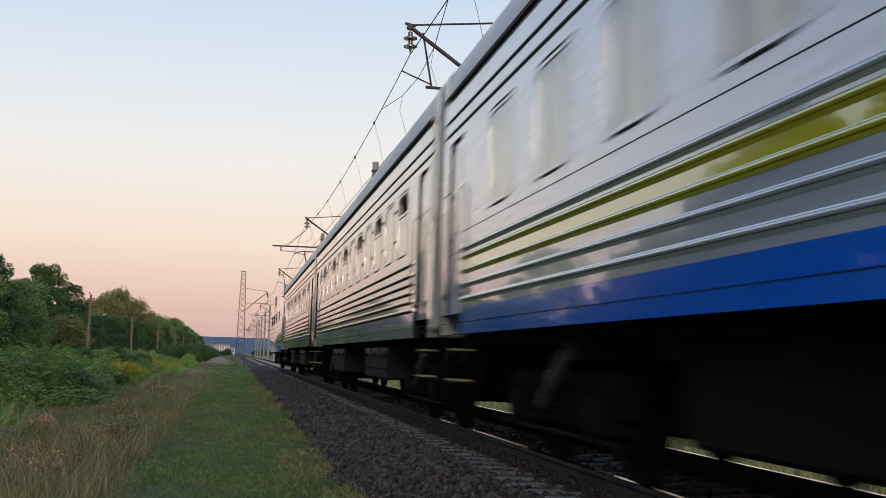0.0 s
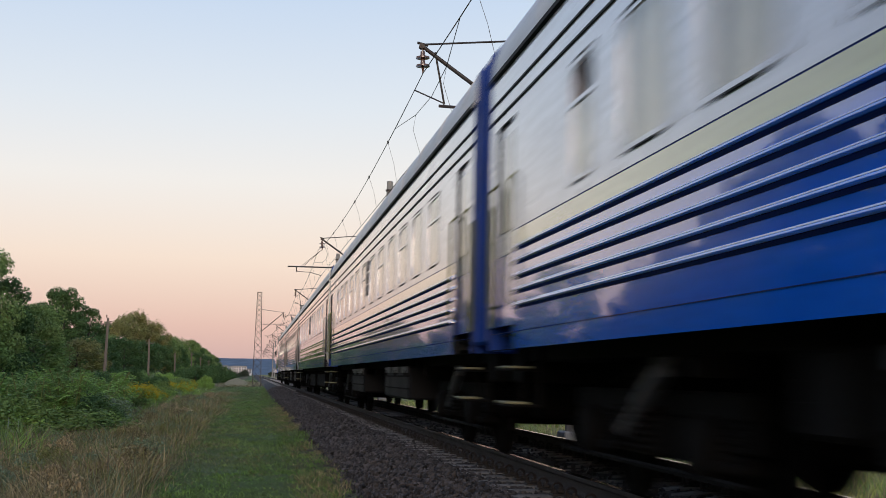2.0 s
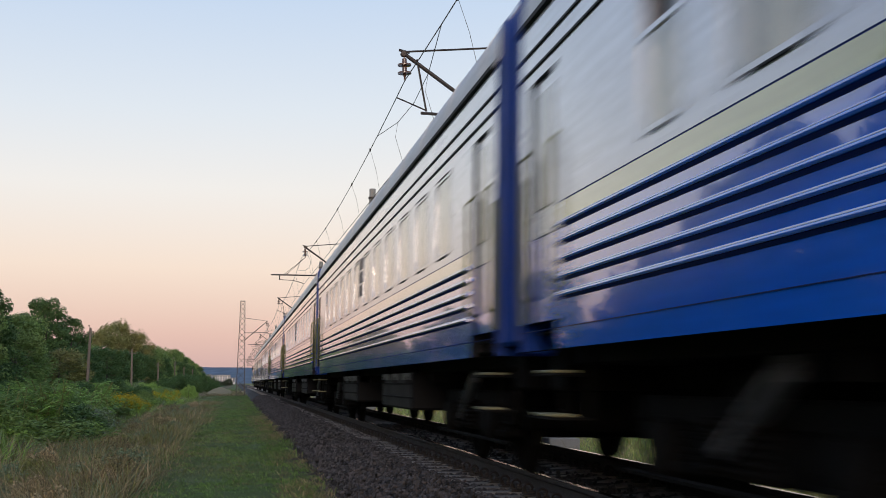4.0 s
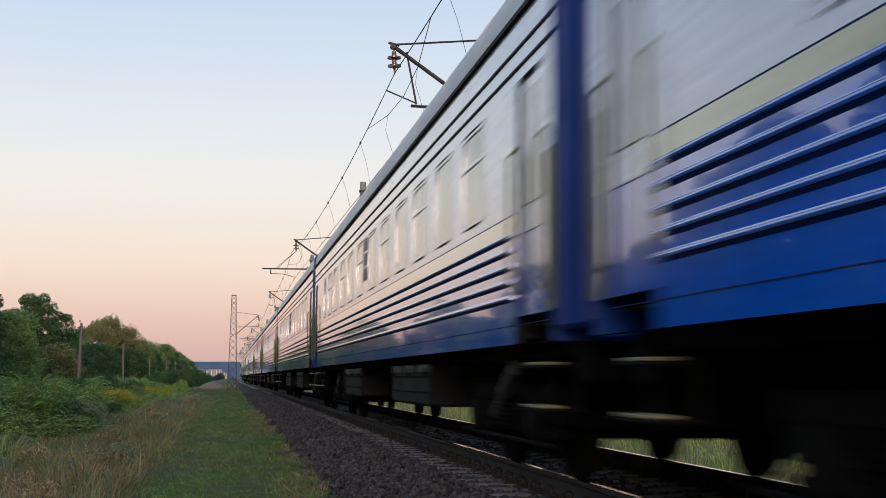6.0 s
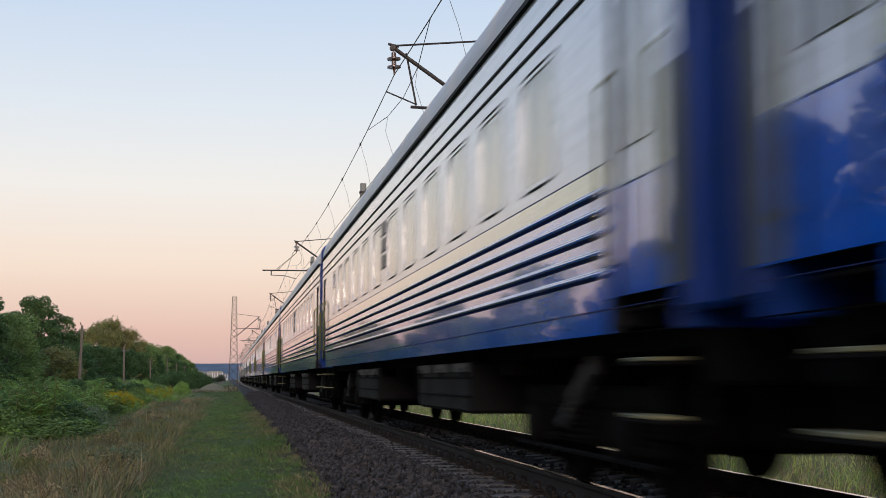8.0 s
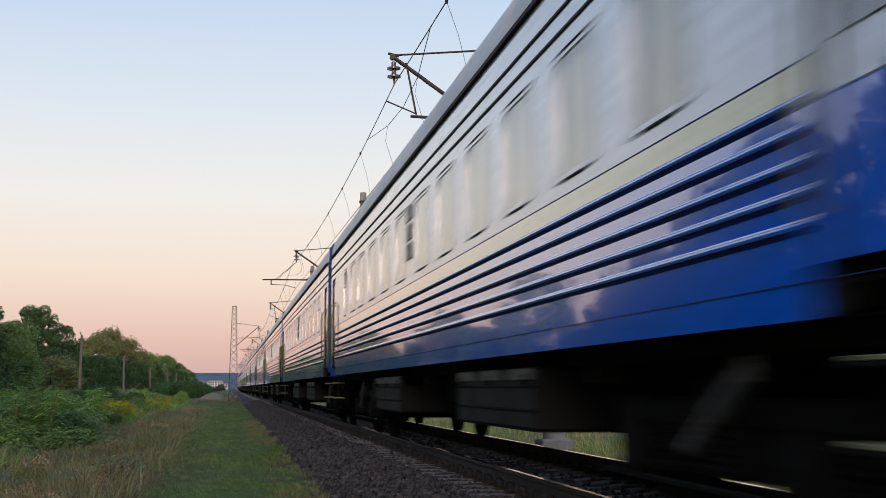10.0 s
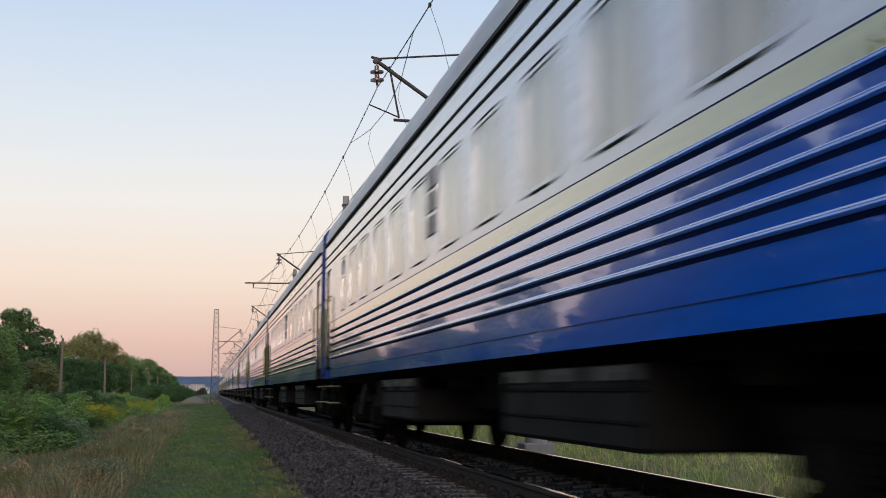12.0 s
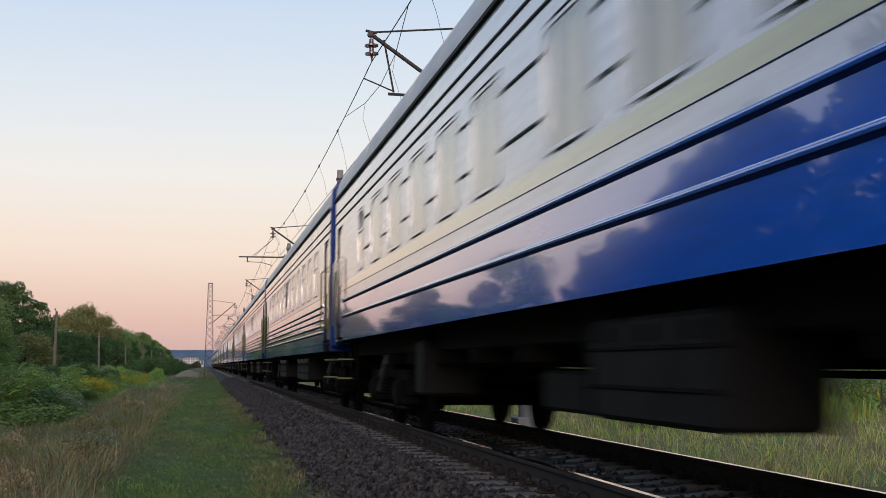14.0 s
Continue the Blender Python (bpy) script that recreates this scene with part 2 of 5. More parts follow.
# ---- mesh helpers ----
class Shape:
    """Vertices and faces gathered from boxes, tubes and extruded profiles."""

    def __init__(self):
        self.v, self.f, self.m = [], [], []

    def face(self, pts, mat=0):
        k = len(self.v)
        self.v += [tuple(p) for p in pts]
        self.f.append(tuple(range(k, k + len(pts))))
        self.m.append(mat)

    def mesh(self, verts, faces, mat=0):
        k = len(self.v)
        self.v += [tuple(p) for p in verts]
        self.f += [tuple(i + k for i in f) for f in faces]
        self.m += [mat] * len(faces)

    def box(self, x0, x1, y0, y1, z0, z1, ch=0.0, mat=0):
        if ch <= 0:
            v = [(x, y, z) for x in (x0, x1) for y in (y0, y1) for z in (z0, z1)]
            f = [(0, 1, 3, 2), (4, 6, 7, 5), (0, 4, 5, 1), (2, 3, 7, 6), (0, 2, 6, 4), (1, 5, 7, 3)]
            self.mesh(v, f, mat)
            return self
        v, ids = [], {}
        c = ((x0 + x1) / 2, (y0 + y1) / 2, (z0 + z1) / 2)
        h = ((x1 - x0) / 2, (y1 - y0) / 2, (z1 - z0) / 2)
        ch = min(ch, *(0.45 * q for q in h))
        for sx in (-1, 1):
            for sy in (-1, 1):
                for sz in (-1, 1):
                    for ax in range(3):
                        p = [c[i] + s * (h[i] - (ch if i != ax else 0)) for i, s in enumerate((sx, sy, sz))]
                        ids[sx, sy, sz, ax] = len(v)
                        v.append(p)
        f = []
        for ax in range(3):
            o = [i for i in range(3) if i != ax]
            for s in (-1, 1):
                q = []
                for a1, a2 in ((-1, -1), (1, -1), (1, 1), (-1, 1)):
                    k = [0, 0, 0]
                    k[ax], k[o[0]], k[o[1]] = s, a1, a2
                    q.append(ids[(*k, ax)])
                f.append(q)
            for a1 in (-1, 1):
                for a2 in (-1, 1):
                    q = []
                    for s, who in ((-1, 0), (1, 0), (1, 1), (-1, 1)):
                        k = [0, 0, 0]
                        k[ax], k[o[0]], k[o[1]] = s, a1, a2
                        q.append(ids[(*k, o[who])])
                    f.append(q)
        for sx in (-1, 1):
            for sy in (-1, 1):
                for sz in (-1, 1):
                    f.append([ids[sx, sy, sz, ax] for ax in range(3)])
        self.mesh(v, f, mat)
        return self

    def tube(self, p0, p1, r0, r1=None, n=10, mat=0, caps=True):
        r1 = r0 if r1 is None else r1
        p0, p1 = Vector(p0), Vector(p1)
        d = (p1 - p0).normalized()
        u = d.orthogonal().normalized()
        w = d.cross(u)
        v = [p + r * (math.cos(2 * math.pi * i / n) * u + math.sin(2 * math.pi * i / n) * w) for p, r in ((p0, r0), (p1, r1)) for i in range(n)]
        f = [(i, (i + 1) % n, n + (i + 1) % n, n + i) for i in range(n)]
        if caps:
            f += [tuple(reversed(range(n))), tuple(range(n, 2 * n))]
        self.mesh(v, f, mat)
        return self

    def pipe(self, pts, r, n=8, mat=0):
        """One bent tube through all the points."""
        pts = [Vector(q) for q in pts]
        v, up = [], None
        for i, q in enumerate(pts):
            d = (pts[min(i + 1, len(pts) - 1)] - pts[max(i - 1, 0)]).normalized()
            u = d.orthogonal().normalized() if up is None else (up - d * up.dot(d)).normalized()
            up = u
            w = d.cross(u)
            v += [q + r * (math.cos(2 * math.pi * j / n) * u + math.sin(2 * math.pi * j / n) * w) for j in range(n)]
        f = [(k * n + j, k * n + (j + 1) % n, (k + 1) * n + (j + 1) % n, (k + 1) * n + j) for k in range(len(pts) - 1) for j in range(n)]
        f += [tuple(reversed(range(n))), tuple(range((len(pts) - 1) * n, len(pts) * n))]
        self.mesh(v, f, mat)
        return self

    def lathe(self, centre, axis, rings, n=20, mat=0):
        """rings: (distance along the axis, radius)."""
        c, d = Vector(centre), Vector(axis).normalized()
        u = d.orthogonal().normalized()
        w = d.cross(u)
        v = [c + s * d + r * (math.cos(2 * math.pi * i / n) * u + math.sin(2 * math.pi * i / n) * w) for s, r in rings for i in range(n)]
        f = [(k * n + i, k * n + (i + 1) % n, (k + 1) * n + (i + 1) % n, (k + 1) * n + i) for k in range(len(rings) - 1) for i in range(n)]
        f += [tuple(reversed(range(n))), tuple(range((len(rings) - 1) * n, len(rings) * n))]
        self.mesh(v, f, mat)
        return self

    def extrude(self, profile, y0, y1, mat=0, closed=True, caps=True, steps=1):
        """A profile of (x, z) points drawn out along y."""
        n = len(profile)
        v = [(x, y0 + (y1 - y0) * k / steps, z) for k in range(steps + 1) for x, z in profile]
        f = [(k * n + i, k * n + (i + 1) % n, (k + 1) * n + (i + 1) % n, (k + 1) * n + i) for k in range(steps) for i in range(n if closed else n - 1)]
        if caps and closed:
            f += [tuple(range(n)), tuple(reversed(range(steps * n, steps * n + n)))]
        self.mesh(v, f, mat)
        return self

    def data(self, name, mats, smooth=True):
        me = bpy.data.meshes.new(name)
        me.from_pydata([tuple(p) for p in self.v], [], self.f)
        for m in mats if isinstance(mats, (list, tuple)) else [mats]:
            me.materials.append(m)
        if len(me.materials) > 1:
            me.polygons.foreach_set("material_index", self.m)
        me.validate()
        bm = bmesh.new()
        bm.from_mesh(me)
        bmesh.ops.remove_doubles(bm, verts=bm.verts, dist=1e-5) if len(bm.verts) < 4000 else None
        bmesh.ops.recalc_face_normals(bm, faces=bm.faces)
        bm.to_mesh(me)
        bm.free()
        if smooth:
            me.polygons.foreach_set("use_smooth", [True] * len(me.polygons))
            me.set_sharp_from_angle(angle=radians(32))
        return me


def part(name, shape, mats, parent, label=""):
    """One mesh under a thing or a part."""
    ob = new(name, shape.data(name, mats) if isinstance(shape, Shape) else shape)
    ob.parent = parent
    return tagged(ob, label)


def quick(name, v, f, mats, idx=None):
    """A mesh out of arrays, without cleaning, for what is made of very many pieces."""
    me = bpy.data.meshes.new(name)
    me.from_pydata(v, [], f)
    for m in mats:
        me.materials.append(m)
    if idx is not None:
        me.polygons.foreach_set("material_index", idx)
    return me


def ground_z(x, y):
    """The lie of the land: track bed, path beside it, a shallow fall away to both sides."""
    d = abs(x)
    if d < 2.3:
        z = -0.62
    elif d < 3.0:
        z = -0.62 - 0.10 * (d - 2.3) / 0.7
    elif x < 0:
        z = -0.72 - 0.035 * min(d - 3.0, 12) - 0.10 * min(max(d - 5.2, 0), 3) / 3
    else:
        z = -0.72 + 0.02 * min(d - 3.0, 40)
    rough = 0.10 if d > 5 else 0.03
    return z + (noise.noise((x * 0.35, y * 0.35, 0)) * rough if d > 2.6 else 0)


# ---- ground, track ----
def build_ground():
    xs = [-3500, -1500, -700, -300, -150, -90, -60, -45, -35, -28, -22, -18] + [-15 + 0.5 * i for i in range(61)] + [18, 22, 28, 35, 45, 60, 90, 150, 300, 700, 1500, 3500]
    ys = [-3500, -1500, -600, -250, -120, -60, -40, -25, -15, -8, 0] + [5 + 0.6 * i for i in range(130)] + [84 + 3 * i for i in range(40)] + [215, 240, 280, 340, 420, 520, 700, 1000, 1500, 2200, 4500]
    v = [(x, y, ground_z(x, y)) for y in ys for x in xs]
    n = len(xs)
    f = [(j * n + i, j * n + i + 1, (j + 1) * n + i + 1, (j + 1) * n + i) for j in range(len(ys) - 1) for i in range(n - 1)]
    me = quick("ground", v, f, [GROUND])
    me.polygons.foreach_set("use_smooth", [True] * len(me.polygons))
    tagged(new("ground", me), "grass path, dry brown meadow and weeds beside the railway", "ground", kind="structure")


build_ground()


def build_ballast():
    prof = [(-2.60, -0.84), (-2.38, -0.68), (-2.1, -0.50), (-1.85, -0.36), (-1.62, -0.275), (-1.38, -0.232), (0, -0.24), (1.38, -0.232), (1.62, -0.275), (1.85, -0.36), (2.1, -0.50), (2.38, -0.68), (2.60, -0.84)]
    xs = [q for q in prof]
    ys = [-60 + 0.5 * i for i in range(440)] + [165 + 8 * i for i in range(60)] + [700, 1000, 1600]
    v, n = [], len(xs)
    for y in ys:
        for i, (x, z) in enumerate(xs):
            k = noise.noise((x * 2.1, y * 2.1, 3)) * 0.035 + noise.noise((x * 0.5, y * 0.5, 9)) * 0.04
            inner = 0 < i < n - 1
            v.append((x + (k * 2 if inner and abs(x) > 1.9 else 0), y, z + (k if inner else 0)))
    f = [(j * n + i, j * n + i + 1, (j + 1) * n + i + 1, (j + 1) * n + i) for j in range(len(ys) - 1) for i in range(n - 1)]
    me = quick("ballast", v, f, [BALLAST])
    me.polygons.foreach_set("use_smooth", [True] * len(me.polygons))
    ob = new("ballast", me)
    return tagged(ob, "dark crushed granite ballast bed under the railway track", "ballast", kind="structure")


ballast = build_ballast()


def ballast_top(x):
    d = abs(x)
    pts = [(0, -0.24), (1.38, -0.232), (1.62, -0.275), (1.85, -0.36), (2.1, -0.50), (2.38, -0.68), (3.3, -0.73)]
    for (a0, z0), (a1, z1) in zip(pts, pts[1:]):
        if d <= a1:
            return z0 + (z1 - z0) * (d - a0) / (a1 - a0)
    return -0.73


def build_stones():
    """Loose stones, in three bands of size and density that thin out along the line."""
    rng = np.random.default_rng(5)
    phi = (1 + 5 ** 0.5) / 2
    ico = np.array([(-1, phi, 0), (1, phi, 0), (-1, -phi, 0), (1, -phi, 0), (0, -1, phi), (0, 1, phi), (0, -1, -phi), (0, 1, -phi), (phi, 0, -1), (phi, 0, 1), (-phi, 0, -1), (-phi, 0, 1)]) / 1.9
    tri = np.array([(0, 11, 5), (0, 5, 1), (0, 1, 7), (0, 7, 10), (0, 10, 11), (1, 5, 9), (5, 11, 4), (11, 10, 2), (10, 7, 6), (7, 1, 8), (3, 9, 4), (3, 4, 2), (3, 2, 6), (3, 6, 8), (3, 8, 9), (4, 9, 5), (2, 4, 11), (6, 2, 10), (8, 6, 7), (9, 8, 1)])
    allv, allf, k = [], [], 0
    for count, y0, y1, x0, x1, r in ((19000, 7.5, 26, -2.66, -0.95, 0.031), (13000, 26, 60, -2.6, -0.95, 0.037), (4000, 60, 110, -2.7, -1.0, 0.055), (5000, 8, 34, -0.62, 1.9, 0.034)):
        for _ in range(count):
            x = rng.uniform(x0, x1)
            if x < -2.15 and rng.random() < (-2.15 - x) / 0.4:
                continue
            y = rng.uniform(y0, y1)
            if x > -1.22 and abs((y - 2.0 + 0.2725) % 0.545 - 0.2725) < 0.125 and rng.random() < 0.98:
                continue
            size = r * rng.uniform(0.6, 1.35) * np.array([1, rng.uniform(0.7, 1.2), rng.uniform(0.45, 0.85)])
            turn = np.array(Euler(rng.uniform(0, 6.28, 3)).to_matrix())
            p = (ico * rng.uniform(0.55, 1.25, (12, 1)) * size) @ turn.T + (x, y, ballast_top(x) + 0.008 + (rng.uniform(-0.02, 0.036) if x < -1.4 else rng.uniform(-0.012, 0.010)))
            allv.append(p)
            allf.append(tri + k)
            k += 12
    me = quick("ballast_stones", np.concatenate(allv).tolist(), np.concatenate(allf).tolist(), [STONE])
    tagged(new("ballast_stones", me), "loose grey-brown crushed stones on the track shoulder", "gravel", kind="stuff")


build_stones()

RAIL_PROFILE = [(-0.075, -0.18), (0.075, -0.18), (0.075, -0.168), (0.02, -0.152), (0.009, -0.135), (0.009, -0.055), (0.03, -0.042), (0.0375, -0.036), (0.0375, -0.012), (0.032, -0.004),
                (0.02, 0.0), (-0.02, 0.0), (-0.032, -0.004), (-0.0375, -0.012), (-0.0375, -0.036), (-0.03, -0.042), (-0.009, -0.055), (-0.009, -0.135), (-0.02, -0.152), (-0.075, -0.168)]


def build_rails():
    for side in (-0.7975, 0.7975):
        body, head = Shape(), Shape()
        body.extrude([(side + x, z) for x, z in RAIL_PROFILE], -60, 1400, steps=2)
        rail = new("rail", body.data("rail", RUST))
        tagged(rail, "rust-brown steel rail with a polished running head", "rail", group="rails of the track", kind="structure")
        head.extrude([(side - 0.031, -0.0035), (side + 0.031, -0.0035), (side + 0.026, 0.0012), (side - 0.026, 0.0012)], -60, 1400, steps=2)
        part("running_surface", head, RAILTOP, rail, "polished bright running surface")


build_rails()


def sleeper_shape():
    s = Shape()
    prof = lambda hw, top: [(-hw - 0.02, -0.36), (hw + 0.02, -0.36), (hw, top - 0.015), (hw - 0.015, top), (-hw + 0.015, top), (-hw, top - 0.015)]
    v, f, n = [], [], 6
    for x, hw, top in ((-1.35, 0.125, -0.212), (-1.25, 0.115, -0.200), (-0.62, 0.110, -0.195), (-0.3, 0.10, -0.235), (0.3, 0.10, -0.235), (0.62, 0.110, -0.195), (1.25, 0.115, -0.205), (1.35, 0.125, -0.215)):
        v += [(x, a1, b1) for a1, b1 in prof(hw, top)]
    for k in range(7):
        f += [(k * n + i, k * n + (i + 1) % n, (k + 1) * n + (i + 1) % n, (k + 1) * n + i) for i in range(n)]
    f += [tuple(range(n)), tuple(range(7 * n, 8 * n))]
    s.mesh(v, f)
    return s


def fastening_shape():
    """Base plate, two clamp bolts and the coil washers of one rail seat."""
    s = Shape()
    for side in (-0.7975, 0.7975):
        s.box(side - 0.19, side + 0.19, -0.085, 0.085, -0.196, -0.178, 0.004)
        for dx in (-0.105, 0.105):
            s.box(side + dx - 0.03, side + dx + 0.03, -0.045, 0.045, -0.178, -0.145, 0.008)
            s.tube((side + dx, 0, -0.15), (side + dx, 0, -0.125), 0.022, 0.018, 8)
            ring = [(side + dx * 1.25 + 0.045 * math.cos(2 * math.pi * j / 10), 0.02 * j / 10, -0.128 + 0.045 * math.sin(2 * math.pi * j / 10)) for j in range(11)]
            s.pipe(ring, 0.013, 5)
        for dx in (-0.16, 0.16):
            s.tube((side + dx, 0.03, -0.18), (side + dx, 0.03, -0.125), 0.024, 0.02, 8)
    return s


def build_sleepers():
    me, fm = sleeper_shape().data("sleeper", SLEEPER), fastening_shape().data("rail_fastening", OILY)
    for i in range(170):
        sl = new("sleeper", me)
        sl.parent = ballast
        sl.matrix_basis = pose(random.uniform(-0.012, 0.012), 2.0 + 0.545 * i + random.uniform(-0.012, 0.012), 0, 0, 0, random.uniform(-0.4, 0.4))
        if i < 140:
            fa = new("rail_fastening", fm)
            fa.parent = sl
    far = Shape()
    for i in range(340):
        y = 2.0 + 0.545 * (170 + i)
        far.box(-1.35, 1.35, y - 0.125, y + 0.125, -0.36, -0.205)
    for i in range(60):
        y = 2.0 - 0.545 * (1 + i)
        far.box(-1.35, 1.35, y - 0.125, y + 0.125, -0.36, -0.205)
    rest = part("far_sleepers", far, SLEEPER, ballast)
    tagged(rest, kind="stuff")


# ---- the train ----
HALF = 1.55          # half width of a coach body
SILL, EAVE = 1.08, 3.56


def roof_profile(n=18, grow=0.0):
    pts = []
    for i in range(n + 1):
        a1 = math.pi * i / n
        c, s = math.cos(a1), math.sin(a1)
        e1 = 2 / 2.6
        pts.append((-(HALF + grow) * math.copysign(abs(c) ** e1, c), EAVE + (0.80 + grow) * abs(s) ** e1))
    return pts


def side_wall(sx, L, bands, holes, low_end=0, seal=0):
    """One side sheet with its painted bands, pierced by the window and door openings, with reveals."""
    s = Shape()
    ys = sorted({-L / 2, L / 2, -L / 2 + 1.15, L / 2 - 1.15, *[h[0] for h in holes], *[h[1] for h in holes]})
    zs = sorted({*[b[0] for b in bands], *[b[1] for b in bands], *[h[2] for h in holes], *[h[3] for h in holes]})
    x = sx * HALF
    for y0, y1 in zip(ys, ys[1:]):
        for z0, z1 in zip(zs, zs[1:]):
            ym, zm = (y0 + y1) / 2, (z0 + z1) / 2
            if any(h[0] < ym < h[1] and h[2] < zm < h[3] for h in holes):
                continue
            mat = (low_end if zm < 1.9 else 0) if abs(ym) > L / 2 - 1.15 else next((b[2] for b in bands if b[0] < zm < b[1]), 0)
            s.face([(x, y0, z0), (x, y1, z0), (x, y1, z1), (x, y0, z1)], mat)
    xi = sx * (HALF - 0.07)
    for y0, y1, z0, z1 in holes:
        ring = [(y0, z0), (y1, z0), (y1, z1), (y0, z1)]
        for (a1, b1), (a2, b2) in zip(ring, ring[1:] + ring[:1]):
            s.face([(x, a1, b1), (x, a2, b2), (xi, a2, b2), (xi, a1, b1)], bands[-1][2] if z0 > 2 else seal)
    return s


def rounded_frame(sx, y0, y1, z0, z1, w=0.035, r=0.13, n=5):
    """A pressed window frame with round corners that fills its opening's corners."""
    yc, zc, hy, hz = (y0 + y1) / 2, (z0 + z1) / 2, (y1 - y0) / 2, (z1 - z0) / 2
    inner = []
    for cy, cz, a0 in ((1, 1, 0), (-1, 1, 90), (-1, -1, 180), (1, -1, 270)):
        for i in range(n + 1):
            a1 = radians(a0 + 90 * i / n)
            inner.append((yc + cy * (hy - w - r) + r * math.cos(a1), zc + cz * (hz - w - r) + r * math.sin(a1)))
    outer = []
    for i, (y, z) in enumerate(inner):
        cy, cz = ((1, 1), (-1, 1), (-1, -1), (1, -1))[i // (n + 1)]
        k = i % (n + 1)
        m = n / 2
        oy = yc + cy * hy if (k <= m) == (cy * cz > 0) or k == m else y
        oz = zc + cz * hz if (k >= m) == (cy * cz > 0) or k == m else z
        outer.append((oy, oz))
    s, q = Shape(), len(inner)
    xo, xi = sx * (HALF + 0.004), sx * (HALF - 0.03)
    v = [(xo, y, z) for y, z in outer] + [(xo, y, z) for y, z in inner] + [(xi, y, z) for y, z in inner]
    f = [(i, (i + 1) % q, q + (i + 1) % q, q + i) for i in range(q)] + [(q + i, q + (i + 1) % q, 2 * q + (i + 1) % q, 2 * q + i) for i in range(q)]
    s.mesh(v, f)
    return s


def curtain_shape(x, y0, y1, z0, z1, lift):
    n = 16
    v = []
    for i in range(n + 1):
        y = y0 + (y1 - y0) * i / n
        dx = 0.012 * math.sin(i * 2.4)
        v += [(x + dx, y, z0 + lift), (x + dx, y, z1)]
    s = Shape()
    s.mesh(v, [(2 * i, 2 * i + 2, 2 * i + 3, 2 * i + 1) for i in range(n)])
    return s


def bogie(parent, y, cache):
    """A two-axle bogie: side frames, bolster, coil springs, axle boxes, wheels with axles, brake rods."""
    if not cache:
        fr = Shape()
        for sx in (-1, 1):
            fr.box(sx * 1.02 - 0.09, sx * 1.02 + 0.09, -1.75, 1.75, 0.62, 0.78, 0.02)
            fr.box(sx * 1.02 - 0.11, sx * 1.02 + 0.11, -0.55, 0.55, 0.36, 0.62, 0.03)
            for d in (-1.2, 1.2):
                fr.box(sx * 1.02 - 0.07, sx * 1.02 + 0.07, d - 0.55, d - 0.40, 0.45, 0.66, 0.02)
                fr.box(sx * 1.02 - 0.07, sx * 1.02 + 0.07, d + 0.40, d + 0.55, 0.45, 0.66, 0.02)
            fr.tube((sx * 1.16, -1.9, 0.30), (sx * 1.16, 1.9, 0.30), 0.02, 0.02, 6)
            for d in (-1.72, -0.68, 0.68, 1.72):
                fr.box(sx * 0.8 - 0.05, sx * 0.8 + 0.05, d - 0.05, d + 0.05, 0.25, 0.66, 0.015)
        fr.box(-1.1, 1.1, -0.25, 0.25, 0.70, 0.92, 0.03)
        fr.box(-1.0, 1.0, -1.75, -1.6, 0.62, 0.74, 0.02)
        fr.box(-1.0, 1.0, 1.6, 1.75, 0.62, 0.74, 0.02)
        for d in (-1.2, 1.2):
            fr.box(-0.75, 0.75, d * 0.52 - 0.06, d * 0.52 + 0.06, 0.30, 0.52, 0.02)
            fr.box(-0.5, 0.5, d - 0.12, d + 0.12, 0.66, 0.90, 0.03)
        dm = Shape()
        dm.tube((-1.24, -0.80, 0.92), (-1.24, -0.35, 0.70), 0.055, 0.055, 10)
        dm.tube((-1.24, -0.35, 0.70), (-1.24, 0.05, 0.50), 0.035, 0.035, 8)
        dm.lathe((-1.24, -0.80, 0.86), (0, 0, 1), [(0, 0.05), (0.12, 0.05)], 10)
        sp = Shape()
        sp.tube((0, 0, 0.38), (0, 0, 0.68), 0.07, 0.07, 10)
        for sx in (0,):
            for d in (0,):
                for k in range(6):
                    z = 0.40 + k * 0.045
                    sp.lathe((0, 0, z), (0, 0, 1), [(0, 0.085), (0.012, 0.10), (0.026, 0.10), (0.036, 0.085)], 12)
        ab = Shape()
        for sx in (1,):
            ab.box(0.95, 1.09, -0.42, 0.42, 0.36, 0.44, 0.02)
            ab.lathe((sx * 0.92, 0, 0.475), (sx, 0, 0), [(0, 0.16), (0.02, 0.19), (0.24, 0.19), (0.29, 0.15), (0.30, 0.10)], 16)
            for d in (-0.3, 0.3):
                ab.box(sx * 1.02 - 0.11, sx * 1.02 + 0.11, d - 0.13, d + 0.13, 0.34, 0.40, 0.015)
                for k in range(5):
                    ab.lathe((sx * 1.02, d, 0.41 + k * 0.045), (0, 0, 1), [(0, 0.075), (0.012, 0.09), (0.03, 0.075)], 10)
        wh = Shape()
        for sx in (-1, 1):
            wh.lathe((sx * 0.7375, 0, 0.475), (sx, 0, 0), [(-0.03, 0.10), (-0.03, 0.40), (-0.02, 0.43), (-0.02, 0.50), (0.0, 0.505), (0.012, 0.478), (0.11, 0.470), (0.11, 0.42), (0.05, 0.39), (0.04, 0.18), (0.10, 0.14), (0.10, 0.09)], 28)
        wh.tube((-0.9, 0, 0.475), (0.9, 0, 0.475), 0.085, 0.085, 12)
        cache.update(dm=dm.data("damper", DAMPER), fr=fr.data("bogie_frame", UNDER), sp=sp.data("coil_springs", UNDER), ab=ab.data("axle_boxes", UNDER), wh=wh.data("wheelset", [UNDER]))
    f = part("bogie_frame", cache["fr"], None, parent)
    f.location.y = y
